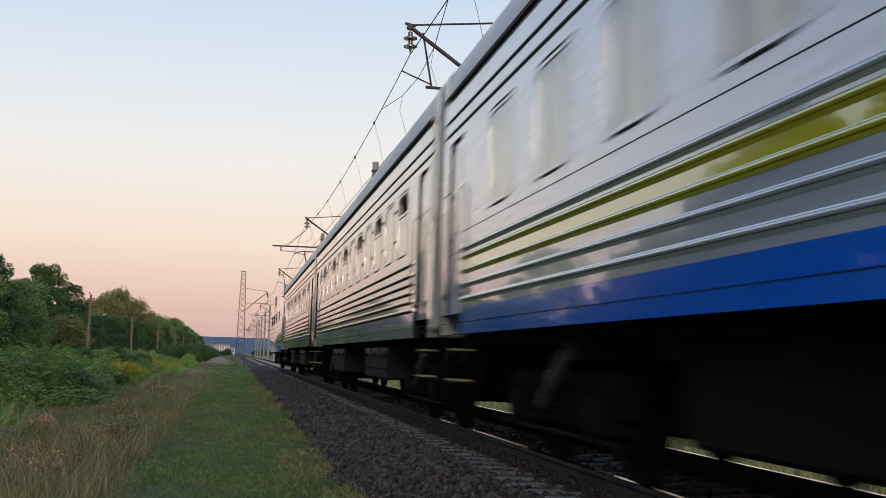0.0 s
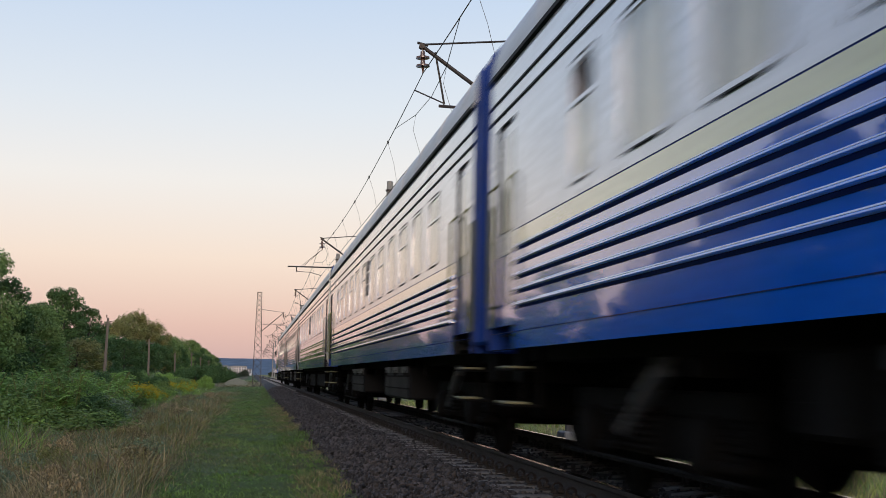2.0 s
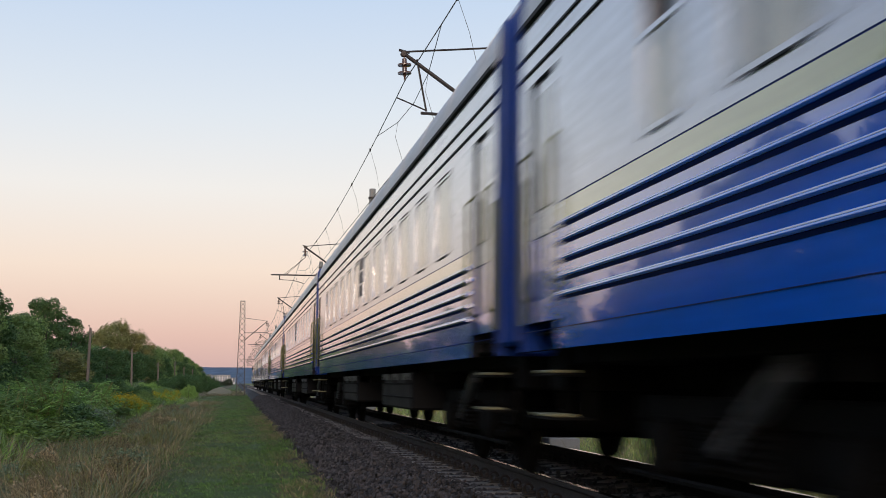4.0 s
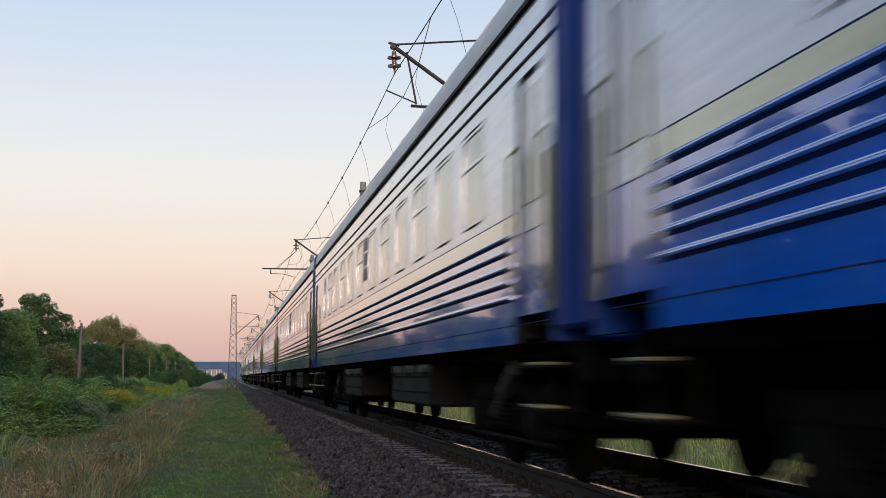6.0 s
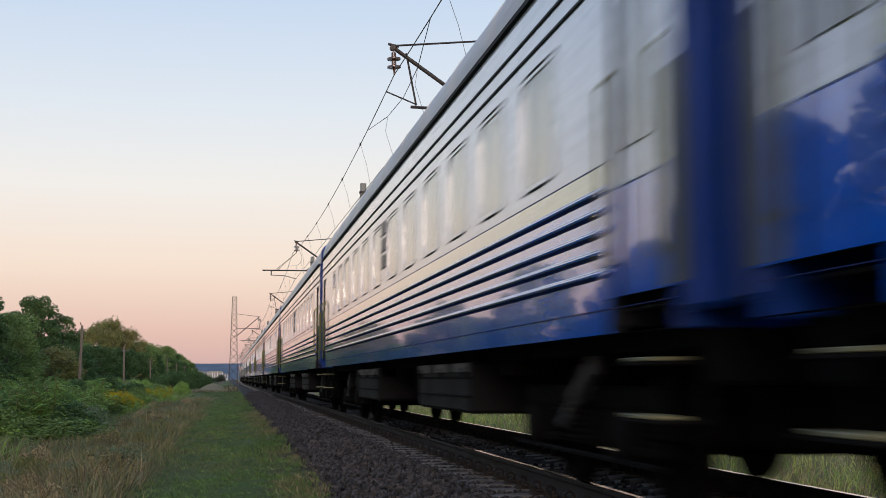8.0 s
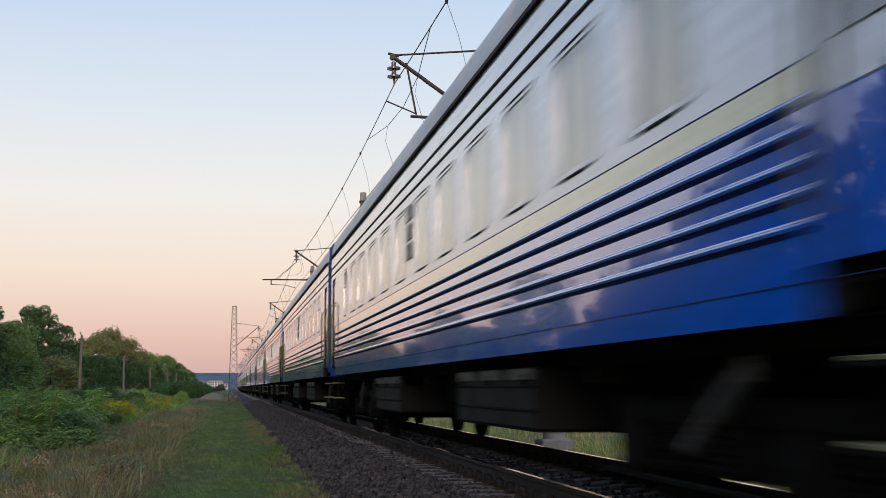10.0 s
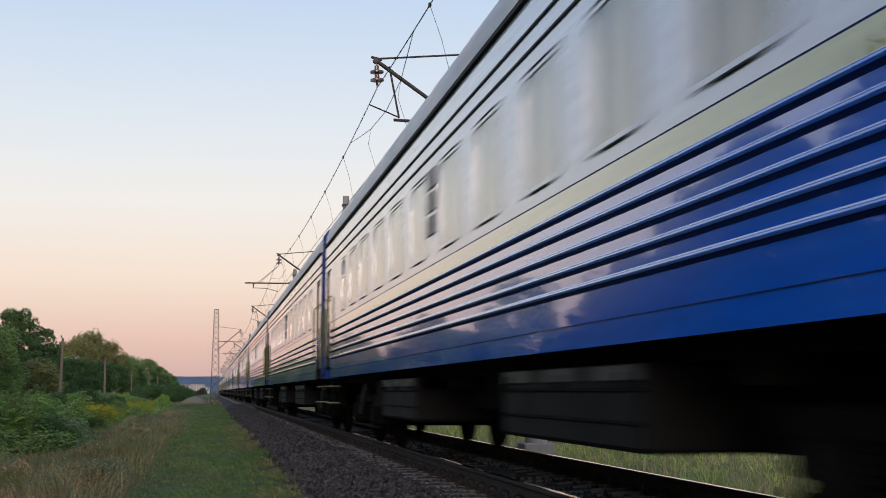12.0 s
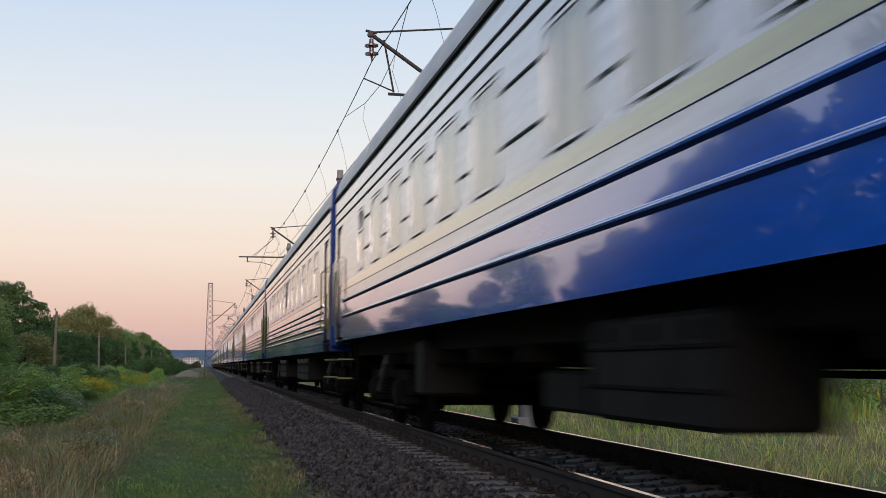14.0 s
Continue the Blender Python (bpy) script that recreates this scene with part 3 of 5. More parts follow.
    for sx in (-1, 1):
        for d in (-0.25, 0.25):
            o = part("coil_spring", cache["sp"], None, f)
            o.location = (sx * 1.16, d, 0)
    for turn in (0, 180):
        o = part("damper", cache["dm"], None, f, "dusty grey shock absorber")
        o.matrix_basis = pose(0, 0, 0, 0, 0, turn)
    for d in (-1.2, 1.2):
        w = part("wheelset", cache["wh"], None, f, "steel wheelset with worn treads")
        w.location.y = d
        for turn in (0, 180):
            b = part("axle_box", cache["ab"], None, f)
            b.matrix_basis = pose(0, d, 0, 0, 0, turn)


BOGIE = {}
KINDS = {
    # bands: (z0, z1, slot of mats); ribs: (z, bead paint, painted crest highlight, strip below: painted shade, none on
    # silver)
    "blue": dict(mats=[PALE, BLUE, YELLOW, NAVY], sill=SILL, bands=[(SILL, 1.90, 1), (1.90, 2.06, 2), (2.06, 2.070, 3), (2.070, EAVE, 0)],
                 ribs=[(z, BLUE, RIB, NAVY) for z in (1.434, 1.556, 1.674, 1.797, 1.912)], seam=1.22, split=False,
                 label="blue passenger coach with pale yellow stripe and pale grey upper side"),
    "silver": dict(mats=[PALE, BLUE, ACID, SILVER, DARK_LINE], sill=SILL, bands=[(SILL, 1.325, 1), (1.325, 1.65, 3), (1.65, 1.81, 2), (1.81, 1.885, 3), (1.885, 2.064, 0), (2.064, 2.074, 4), (2.074, EAVE, 0)],
                   ribs=[(1.41, SILVER, RIB, SILVER), (1.548, SILVER, RIB, SILVER), (1.68, ACID, YELLOW, ACID), (1.815, ACID, YELLOW, ACID), (1.895, SILVER, SILVER, SILVER)], seam=1.19, split=False,
                   label="silver-grey passenger coach with bright yellow stripe and blue skirt"),
    "white": dict(mats=[CREAM, SKIRT, BLUE, CREAM], sill=SILL, bands=[(SILL, 1.27, 1), (1.27, 1.40, 2), (1.40, EAVE, 0)],
                  ribs=[(z, CREAM, PALE, DARK_LINE) for z in (1.42, 1.53, 1.64, 1.75, 1.86, 2.0)], seam=1.2, split=True,
                  label="cream-white passenger coach with narrow blue stripe and grey skirt"),
    "smooth": dict(mats=[PALE, BLUE, YELLOW, DARK_LINE], sill=1.22, bands=[(1.22, 1.835, 1), (1.835, 2.00, 0), (2.00, 2.127, 2), (2.127, EAVE, 0)],
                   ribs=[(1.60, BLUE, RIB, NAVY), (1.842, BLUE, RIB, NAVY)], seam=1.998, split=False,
                   label="smooth-sided coach with yellow stripe over blue lower side"),
}
ROWS = {"blue": [1.9, 3.3, 4.9, 6.5, 8.1, 9.75, 11.35, 13.1, 14.75, 16.35, 18.0, 19.4, 20.8],
        "silver": [1.9, 3.3, 5.1, 6.9, 8.7, 10.4, 12.9, 14.6, 16.3, 18.0, 19.6, 21.0],
        "white": [1.9, 3.0, 4.5, 6.0, 7.5, 9.0, 10.5, 12.0, 13.5, 15.0, 16.5, 18.0, 19.4],
        "smooth": [2.6, 3.9, 5.5, 7.1, 8.7, 10.3, 12.6, 14.2, 15.8, 17.4, 19.0, 20.6]}


def coach(kind, length, boxes_at, alternate=False):
    """A passenger coach: side walls with openings, ribs, roof, ends, gangways, doors, windows, underframe boxes and two bogies."""
    k = KINDS[kind]
    root = new("passenger_coach")
    tagged(root, k["label"], "train coach", group="coaches of the passing train")
    L = length - 0.94
    doors = [(-L / 2 + 0.30, -L / 2 + 1.05), (L / 2 - 1.05, L / 2 - 0.30)]
    sill = k["sill"]
    windows = []
    for i, at in enumerate(ROWS[kind]):
        yc = length / 2 - at if kind == "silver" else -length / 2 + at
        if abs(yc) > L / 2 - 1.55:
            continue
        small = i in (0, len(ROWS[kind]) - 1)
        w = 0.62 if small else 1.02
        split = small or ((alternate or k["split"]) and i % 2 == 1)
        windows.append((yc - w / 2, yc + w / 2, 2.165, 3.02, split))
    gable = [(x, z) for x, z in roof_profile()]
    for sx in (-1, 1):
        holes = [w[:4] for w in windows] + [(d0, d1, 1.28, 3.06) for d0, d1 in doors] + [(-L / 2, -L / 2 + 1.15, sill, 1.28), (L / 2 - 1.15, L / 2, sill, 1.28)]
        wall = part("side_wall", side_wall(sx, L, k["bands"], holes, 1 if kind in ("blue", "smooth") else 0, len(k["mats"])), k["mats"] + [RUBBER], root, "near-white and coloured painted steel side" if kind == "white" else "")
        x = sx * HALF
        for z, bead, edge, under_paint in k["ribs"]:
            rb = Shape()
            crest = [(0.0, 0.024), (0.008, 0.0225), (0.015, 0.018), (0.021, 0.010), (0.024, 0.0), (0.022, -0.008), (0.017, -0.013), (0.0, -0.016)]
            rb.extrude([(x + sx * dx, z + dz) for dx, dz in crest], -L / 2 + 1.2, L / 2 - 1.2)
            rib = part("rib", rb, bead, wall)
            # Pale strip on the crest: the sky's glint put into colour.
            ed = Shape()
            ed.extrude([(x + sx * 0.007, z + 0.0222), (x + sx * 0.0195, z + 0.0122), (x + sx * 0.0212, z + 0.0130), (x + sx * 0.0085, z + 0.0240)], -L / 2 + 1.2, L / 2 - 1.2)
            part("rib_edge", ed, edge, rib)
            # Strip below each rib, painted dark in place of its shade (not on silver).
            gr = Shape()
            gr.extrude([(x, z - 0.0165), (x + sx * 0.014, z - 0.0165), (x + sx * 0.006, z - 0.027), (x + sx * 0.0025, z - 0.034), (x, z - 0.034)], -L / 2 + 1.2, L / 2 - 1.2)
            part("rib_groove", gr, under_paint, wall)
        # Beads in near-black: the shade beneath them is put into their colour.
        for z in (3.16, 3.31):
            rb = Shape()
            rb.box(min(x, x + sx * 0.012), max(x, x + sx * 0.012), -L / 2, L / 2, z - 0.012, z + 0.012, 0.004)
            part("upper_bead", rb, DARK_LINE, wall)
        sm = Shape()
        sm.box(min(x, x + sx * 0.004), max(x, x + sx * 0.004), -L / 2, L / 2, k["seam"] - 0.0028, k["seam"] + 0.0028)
        part("sheet_seam", sm, DARK_LINE if kind == "white" else NAVY, wall)
        for y0, y1, z0, z1, split in windows:
            xo = sorted((sx * (HALF - 0.03), sx * (HALF + 0.006)))
            fr = part("window", rounded_frame(sx, y0, y1, z0, z1), CREAM if kind == "white" else PALE, root)
            g = Shape()
            xg = sorted((sx * (HALF - 0.012), sx * (HALF - 0.006)))
            top = z1 - 0.3 if split else z1
            ajar = split and (kind == "white" or y1 - y0 < 0.7)
            g.box(*xg, y0 + 0.02, y1 - 0.02, z0 + 0.02, top if ajar else z1 - 0.02)
            pane = part("pane", g, GLASS, fr)
            pane.visible_shadow = False
            if split:
                b = Shape()
                b.box(xo[0], xo[1], y0 + 0.03, y1 - 0.03, top - 0.02, top + 0.02, 0.005)
                part("transom", b, PALE, fr)
            part("curtain", curtain_shape(sx * (HALF - 0.055), y0 + (y1 - y0) * 0.20, y1 - (y1 - y0) * 0.24, z0, z1 - ((0.42 if kind == "white" else 0.29) if split else 0), 0.0), CURTAIN, fr)
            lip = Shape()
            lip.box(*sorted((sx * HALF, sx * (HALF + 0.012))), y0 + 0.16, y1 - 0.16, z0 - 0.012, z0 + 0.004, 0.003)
            part("window_sill", lip, DARK_LINE, fr)
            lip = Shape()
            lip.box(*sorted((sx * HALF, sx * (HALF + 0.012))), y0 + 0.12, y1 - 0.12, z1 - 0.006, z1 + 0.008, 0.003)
            part("drip_strip", lip, DARK_LINE, fr)
        for d0, d1 in doors:
            d = Shape()
            xd = sorted((sx * (HALF - 0.06), sx * (HALF - 0.03)))
            d.box(*xd, d0, d1, 1.90, 3.06, 0.01, 0)
            d.box(*xd, d0, d1, 1.28, 1.90, 0.01, 1)
            door = part("door", d, [k["mats"][0], k["mats"][1] if kind in ("blue", "smooth") else k["mats"][0]], root, "recessed vestibule door")
            w = Shape()
            xw = sorted((sx * (HALF - 0.029), sx * (HALF - 0.02)))
            w.box(*xw, d0 + 0.14, d1 - 0.14, 2.1, 2.95, 0.004)
            part("door_window", w, DOORPANE, door)
            for y in (d0 - 0.06, d1 + 0.06):
                h = Shape()
                h.pipe([(x, y, 1.45), (x + sx * 0.05, y, 1.5), (x + sx * 0.05, y, 2.5), (x, y, 2.55)], 0.014, 6)
                part("handrail", h, DULLYELLOW if kind == "blue" else STEEL, door)
            st = Shape()
            for z, dx in ((1.22, -0.05), (0.92, 0.0), (0.62, 0.02)):
                st.box(*sorted((sx * (HALF - 0.30), sx * (HALF - 0.02 + dx))), d0 + 0.04, d1 - 0.04, z - 0.02, z, 0.004)
            for y in (d0 + 0.04, d1 - 0.04):
                st.box(*sorted((sx * (HALF - 0.28), sx * (HALF - 0.24))), y - 0.02, y + 0.02, 0.60, 1.25)
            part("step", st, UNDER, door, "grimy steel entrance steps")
            for z, xt in ((0.92, HALF - 0.015), (0.62, HALF + 0.005)):
                tr = Shape()
                tr.box(*sorted((sx * (xt - 0.20), sx * xt)), d0 + 0.16, d1 - 0.16, z + 0.001, z + 0.022, 0.004)
                part("step_tread", tr, TREAD, door, "worn yellow step tread")
        for sy in (-1, 1):
            cpost = Shape()
            cpost.box(*sorted((sx * (HALF - 0.02), sx * (HALF + 0.004))), *sorted((sy * (L / 2 - 0.17), sy * (L / 2 + 0.002))), 1.29, 2.38, 0.002)
            part("corner_post", cpost, DULLYELLOW if kind in ("blue", "smooth") else SKIRT, wall, "dull olive corner post" if kind in ("blue", "smooth") else "grey corner post")
        if kind in ("smooth", "white"):
            edges = sorted((w[0], w[1]) for w in windows)
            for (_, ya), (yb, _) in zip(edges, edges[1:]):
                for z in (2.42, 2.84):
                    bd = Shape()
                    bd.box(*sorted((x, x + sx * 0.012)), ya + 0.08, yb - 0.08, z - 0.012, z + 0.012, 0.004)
                    part("short_bead", bd, DARK_LINE, wall)
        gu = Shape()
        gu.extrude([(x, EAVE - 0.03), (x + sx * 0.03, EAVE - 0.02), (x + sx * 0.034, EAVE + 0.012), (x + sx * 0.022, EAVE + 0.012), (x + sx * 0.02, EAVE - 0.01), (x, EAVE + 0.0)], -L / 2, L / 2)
        part("gutter", gu, DARK_LINE, wall)
        if kind in ("blue", "silver"):
            rt = Shape()
            yb = length / 2 - 12.25
            for j in range(3):
                rt.box(*sorted((x, x + sx * 0.02)), yb - 0.20, yb + 0.20, 2.36 + 0.235 * j, 2.55 + 0.235 * j, 0.006)
            part("route_board", rt, ROUTE, wall, "dark stacked panels between two windows")
    # Dark box added behind the windows; the unlit interior's gloom is its colour.
    inner = Shape()
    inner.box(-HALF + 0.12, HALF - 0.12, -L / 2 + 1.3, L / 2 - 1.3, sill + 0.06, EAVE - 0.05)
    part("interior_lining", inner, DARK, root, "dark box filling the coach interior")
    roof = Shape()
    pr = roof_profile(22)
    roof.extrude(pr + [(HALF - 0.03, EAVE), (-HALF + 0.03, EAVE)], -L / 2, L / 2, steps=8)
    rf = part("roof", roof, ROOF, root, "weathered pale grey steel roof")
    for y in [-L / 2 + 0.7 + 1.9 * i for i in range(int(L / 1.9))]:
        j = Shape()
        up = roof_profile(22, 0.008)
        j.extrude(up + [(HALF - 0.1, EAVE), (-HALF + 0.1, EAVE)], y - 0.015, y + 0.015)
        part("roof_seam", j, ROOF, rf)
    for y in (-L / 2 + 2.2, -L * 0.25, -L * 0.06, L * 0.12, L * 0.3, L / 2 - 2.4):
        vn = Shape()
        for sx in (-0.55, 0.55):
            vn.lathe((sx, y, 4.27), (0, 0, 1), [(0, 0.12), (0.07, 0.12), (0.08, 0.19), (0.15, 0.19), (0.18, 0.12)], 14)
        part("roof_vent", vn, UNDER, rf)
    if kind == "smooth":
        for y, w in ((7.0, 1.1), (5.1, 0.5)):
            un = Shape()
            un.box(-1.0, 1.0, y - w, y + w, 4.1, 4.52, 0.12)
            part("roof_unit", un, UNDER, rf, "dark low roof unit")
    ch = Shape()
    ch.tube((-0.75, L / 2 - 1.2, 4.15), (-0.75, L / 2 - 1.2, 4.52), 0.09, 0.08, 12)
    ch.tube((-0.75, L / 2 - 1.2, 4.52), (-0.75, L / 2 - 1.2, 4.56), 0.13, 0.12, 12)
    part("chimney", ch, UNDER, rf, "sooty stove chimney")
    for sy in (-1, 1):
        e2 = Shape()
        outline = [(-HALF, sill), (HALF, sill)] + [(x, z) for x, z in reversed(roof_profile())]
        y = sy * L / 2
        e2.extrude([(px * 0.995, pz - 0.004) for px, pz in outline], y - sy * 0.06, y)
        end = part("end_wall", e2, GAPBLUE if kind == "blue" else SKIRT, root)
        bl = Shape()
        for i in range(5):
            yy = y + sy * (0.02 + 0.085 * i)
            bl.box(-0.62, 0.62, min(yy, yy + sy * 0.06), max(yy, yy + sy * 0.06), 1.20, 3.35, 0.03)
            bl.box(-0.56, 0.56, min(yy + sy * 0.05, yy + sy * 0.09), max(yy + sy * 0.05, yy + sy * 0.09), 1.26, 3.29)
        part("gangway_bellows", bl, RUBBER, end)
        for sx in (-1, 1):
            vp = Shape()
            vp.box(*sorted((sx * (HALF - 0.30), sx * (HALF - 0.06))), *sorted((y, y + sy * 0.16)), 1.2, 2.45, 0.02)
            part("corner_panel", vp, DULLYELLOW if kind in ("blue", "smooth") else SKIRT, end, "yellow end panel" if kind == "blue" else "")
            cv = Shape()
            cv.box(*sorted((sx * (HALF - 0.16), sx * (HALF - 0.02))), *sorted((y, y + sy * 0.30)), 1.15, 3.9, 0.03)
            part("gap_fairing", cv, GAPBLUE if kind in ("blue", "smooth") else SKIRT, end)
            bf = Shape()
            bf.tube((sx * 0.88, y, 1.06), (sx * 0.88, y + sy * 0.42, 1.06), 0.09, 0.075, 12)
            bf.lathe((sx * 0.88, y + sy * 0.42, 1.06), (0, sy, 0), [(0, 0.2), (0.03, 0.22), (0.04, 0.2)], 16)
            part("buffer", bf, UNDER, end)
        cp = Shape()
        cp.box(-0.14, 0.14, *sorted((y - sy * 0.5, y + sy * 0.44)), 0.9, 1.12, 0.03)
        cp.tube((0.3, y, 0.9), (0.12, y + sy * 0.4, 0.45), 0.03, 0.03, 8)
        cp.tube((-0.3, y, 0.9), (-0.12, y + sy * 0.4, 0.45), 0.03, 0.03, 8)
        part("coupler", cp, UNDER, end)
        hb = Shape()
        hb.box(-1.3, 1.3, *sorted((y - sy * 0.3, y)), 0.80, 1.10, 0.02)
        part("headstock", hb, UNDER, end)
        bg = Shape()
        bg.box(-0.62, 0.62, *sorted((y - sy * 1.75, y - sy * 1.0)), 0.42, 0.82, 0.04)
        bg.tube((-0.95, y - sy * 1.5, 0.52), (0.95, y - sy * 1.5, 0.52), 0.11, 0.11, 12)
        part("brake_gear", bg, UNDER, end)
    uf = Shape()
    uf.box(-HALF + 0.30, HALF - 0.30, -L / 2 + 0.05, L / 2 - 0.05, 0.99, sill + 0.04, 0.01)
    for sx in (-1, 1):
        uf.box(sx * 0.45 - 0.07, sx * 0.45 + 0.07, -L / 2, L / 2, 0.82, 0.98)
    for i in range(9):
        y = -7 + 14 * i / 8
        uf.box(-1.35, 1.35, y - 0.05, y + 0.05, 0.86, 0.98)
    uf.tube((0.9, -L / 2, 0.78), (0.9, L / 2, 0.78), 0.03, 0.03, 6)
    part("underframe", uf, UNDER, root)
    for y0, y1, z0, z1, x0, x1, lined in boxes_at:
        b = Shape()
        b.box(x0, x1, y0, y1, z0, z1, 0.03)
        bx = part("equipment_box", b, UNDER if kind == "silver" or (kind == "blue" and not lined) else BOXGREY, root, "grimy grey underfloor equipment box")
        if lined:
            for z in (z0 + (z1 - z0) * 0.33, z0 + (z1 - z0) * 0.70):
                sm = Shape()
                sx = x0 - 0.012
                sm.box(sx, x0 + 0.02, y0 + 0.02, y1 - 0.02, z - 0.012, z + 0.012, 0.004)
                part("box_seam", sm, UNDER, bx)
            if x0 < 0 and kind in ("blue", "white"):
                for y in np.linspace(y0 + 0.5, y1 - 0.5, 3):
                    lid = Shape()
                    lid.box(x0 - 0.018, x0 + 0.01, y - 0.40, y + 0.40, z1 - 0.10, z1 - 0.01, 0.006)
                    part("cover_plate", lid, DAMPER, bx, "dusty grey cover plate")
            for y in np.linspace(y0 + 0.3, y1 - 0.3, 3):
                la = Shape()
                la.box(x0 - 0.03, x0 + 0.01, y - 0.03, y + 0.03, z1 - 0.14, z1 - 0.05, 0.008)
                part("latch", la, UNDER, bx)
        for y in (y0 + 0.15, y1 - 0.15):
            for hx in (x0 + 0.05, x1 - 0.12):
                hg = Shape()
                hg.box(hx, hx + 0.07, y - 0.03, y + 0.03, z1 - 0.04, z1 + 0.12)
                part("hanger", hg, UNDER, bx)
    tk = Shape()
    tk.lathe((0.5, 0.5, 0.66), (0, 1, 0), [(0, 0.05), (0.05, 0.18), (0.12, 0.2), (1.5, 0.2), (1.57, 0.18), (1.62, 0.05)], 16)
    tk.box(0.46, 0.54, 0.8, 0.86, 0.8, 1.0)
    tk.box(0.46, 0.54, 1.8, 1.86, 0.8, 1.0)
    part("air_reservoir", tk, UNDER, root)
    for d in (-8.5, 8.5):
        bogie(root, d * length / 24.54, BOGIE)
    return root


STD_BOXES = [(1.7, 4.6, 0.50, 0.99, -1.42, -0.55, True), (5.0, 5.5, 0.60, 0.99, -1.38, -0.7, False), (-5.8, -2.5, 0.50, 0.99, -1.42, -0.3, True),
             (-1.9, 0.9, 0.66, 0.99, -0.95, -0.2, False), (1.0, 3.6, 0.60, 0.99, 0.6, 1.40, True), (-4.4, -1.2, 0.62, 0.99, 0.55, 1.40, True)]
SILVER_BOXES = [(1.2, 5.3, 0.40, 0.99, -1.22, -0.3, False), (-6.0, -1.0, 0.45, 0.99, -1.25, -0.3, False), (1.0, 3.6, 0.60, 0.99, 0.6, 1.40, True), (-4.4, -1.2, 0.62, 0.99, 0.55, 1.40, True)]
END_BOXES = [(-3.95, -2.0, 0.53, 1.10, -1.42, -0.84, True), (4.0, 4.5, 0.52, 1.1, -1.40, -0.8, False), (-0.9, 0.3, 0.50, 0.80, -1.1, -0.6, False)]


def locomotive():
    """An electric locomotive with rounded ends, ribbed sides, roof gear and two bogies."""
    L = 22.0
    root = new("electric_locomotive")
    tagged(root, "blue-grey ribbed electric locomotive hauling the passenger train", "locomotive")
    s = Shape()
    sec = lambda g, top: [(-HALF * g, 1.05), (HALF * g, 1.05), (HALF * g, 3.3 * top), (HALF * 0.82 * g, 3.75 * top), (HALF * 0.4 * g, 3.95 * top), (-HALF * 0.4 * g, 3.95 * top), (-HALF * 0.82 * g, 3.75 * top), (-HALF * g, 3.3 * top)]
    v, n = [], 8
    stations = [(-L / 2, 0.86, 0.93), (-L / 2 + 0.35, 0.97, 0.98), (-L / 2 + 1.2, 1, 1), (L / 2 - 1.2, 1, 1), (L / 2 - 0.35, 0.97, 0.98), (L / 2, 0.86, 0.93)]
    for y, g, top in stations:
        v += [(x, y, z) for x, z in sec(g, top)]
    f = [(k * n + i, k * n + (i + 1) % n, (k + 1) * n + (i + 1) % n, (k + 1) * n + i) for k in range(5) for i in range(n)] + [tuple(range(8)), tuple(range(40, 48))]
    s.mesh(v, f)
    body = part("body", s, SILVER, root)
    for sx in (-1, 1):
        for z in [1.3 + 0.24 * i for i in range(8)]:
            r = Shape()
            r.box(*sorted((sx * HALF, sx * (HALF + 0.02))), -L / 2 + 1.4, L / 2 - 1.4, z - 0.02, z + 0.02, 0.005)
            part("rib", r, RIB, body)
        sk = Shape()
        sk.box(*sorted((sx * (HALF - 0.03), sx * (HALF + 0.012))), -L / 2 + 1.2, L / 2 - 1.2, 0.92, 1.24, 0.01)
        part("skirt", sk, BLUE, body)
        for y in (-6, -2, 2, 6):
            w = Shape()
            w.lathe((sx * (HALF - 0.02), y, 2.7), (sx, 0, 0), [(0, 0.26), (0.04, 0.26), (0.045, 0.22)], 18)
            part("porthole", w, RUBBER, body)
    for y in (-7.5, 7.5):
        p = Shape()
        for sx in (-0.55, 0.55):
            for d in (-0.8, 0.8):
                p.lathe((sx, y + d, 3.93), (0, 0, 1), [(0, 0.07), (0.06, 0.1), (0.12, 0.06), (0.18, 0.1), (0.26, 0.06)], 10)
        p.box(-0.7, 0.7, y - 0.9, y + 0.9, 4.18, 4.24, 0.01)
        if y < 0:
            p.pipe([(-0.4, y + 0.8, 4.24), (-0.4, y - 0.9, 5.1), (-0.5, y + 0.2, 5.93)], 0.03, 6)
            p.pipe([(0.4, y + 0.8, 4.24), (0.4, y - 0.9, 5.1), (0.5, y + 0.2, 5.93)], 0.03, 6)
            p.pipe([(-1.0, y + 0.2, 5.8), (-0.7, y + 0.2, 5.95), (0.7, y + 0.2, 5.95), (1.0, y + 0.2, 5.8)], 0.03, 6)
        else:
            p.pipe([(-0.4, y + 0.8, 4.26), (-0.4, y - 1.2, 4.32), (-0.5, y + 0.6, 4.40)], 0.03, 6)
            p.pipe([(-1.0, y + 0.6, 4.34), (-0.7, y + 0.6, 4.42), (0.7, y + 0.6, 4.42), (1.0, y + 0.6, 4.34)], 0.03, 6)
        part("pantograph", p, IRON, root)
    eq = Shape()
    for y in (-3.5, 0, 3.5):
        eq.box(-0.8, 0.8, y - 1.1, y + 1.1, 3.9, 4.22, 0.05)
    part("roof_equipment", eq, UNDER, root)
    uf = Shape()
    uf.box(-1.4, 1.4, -L / 2 + 0.2, L / 2 - 0.2, 0.85, 1.08, 0.02)
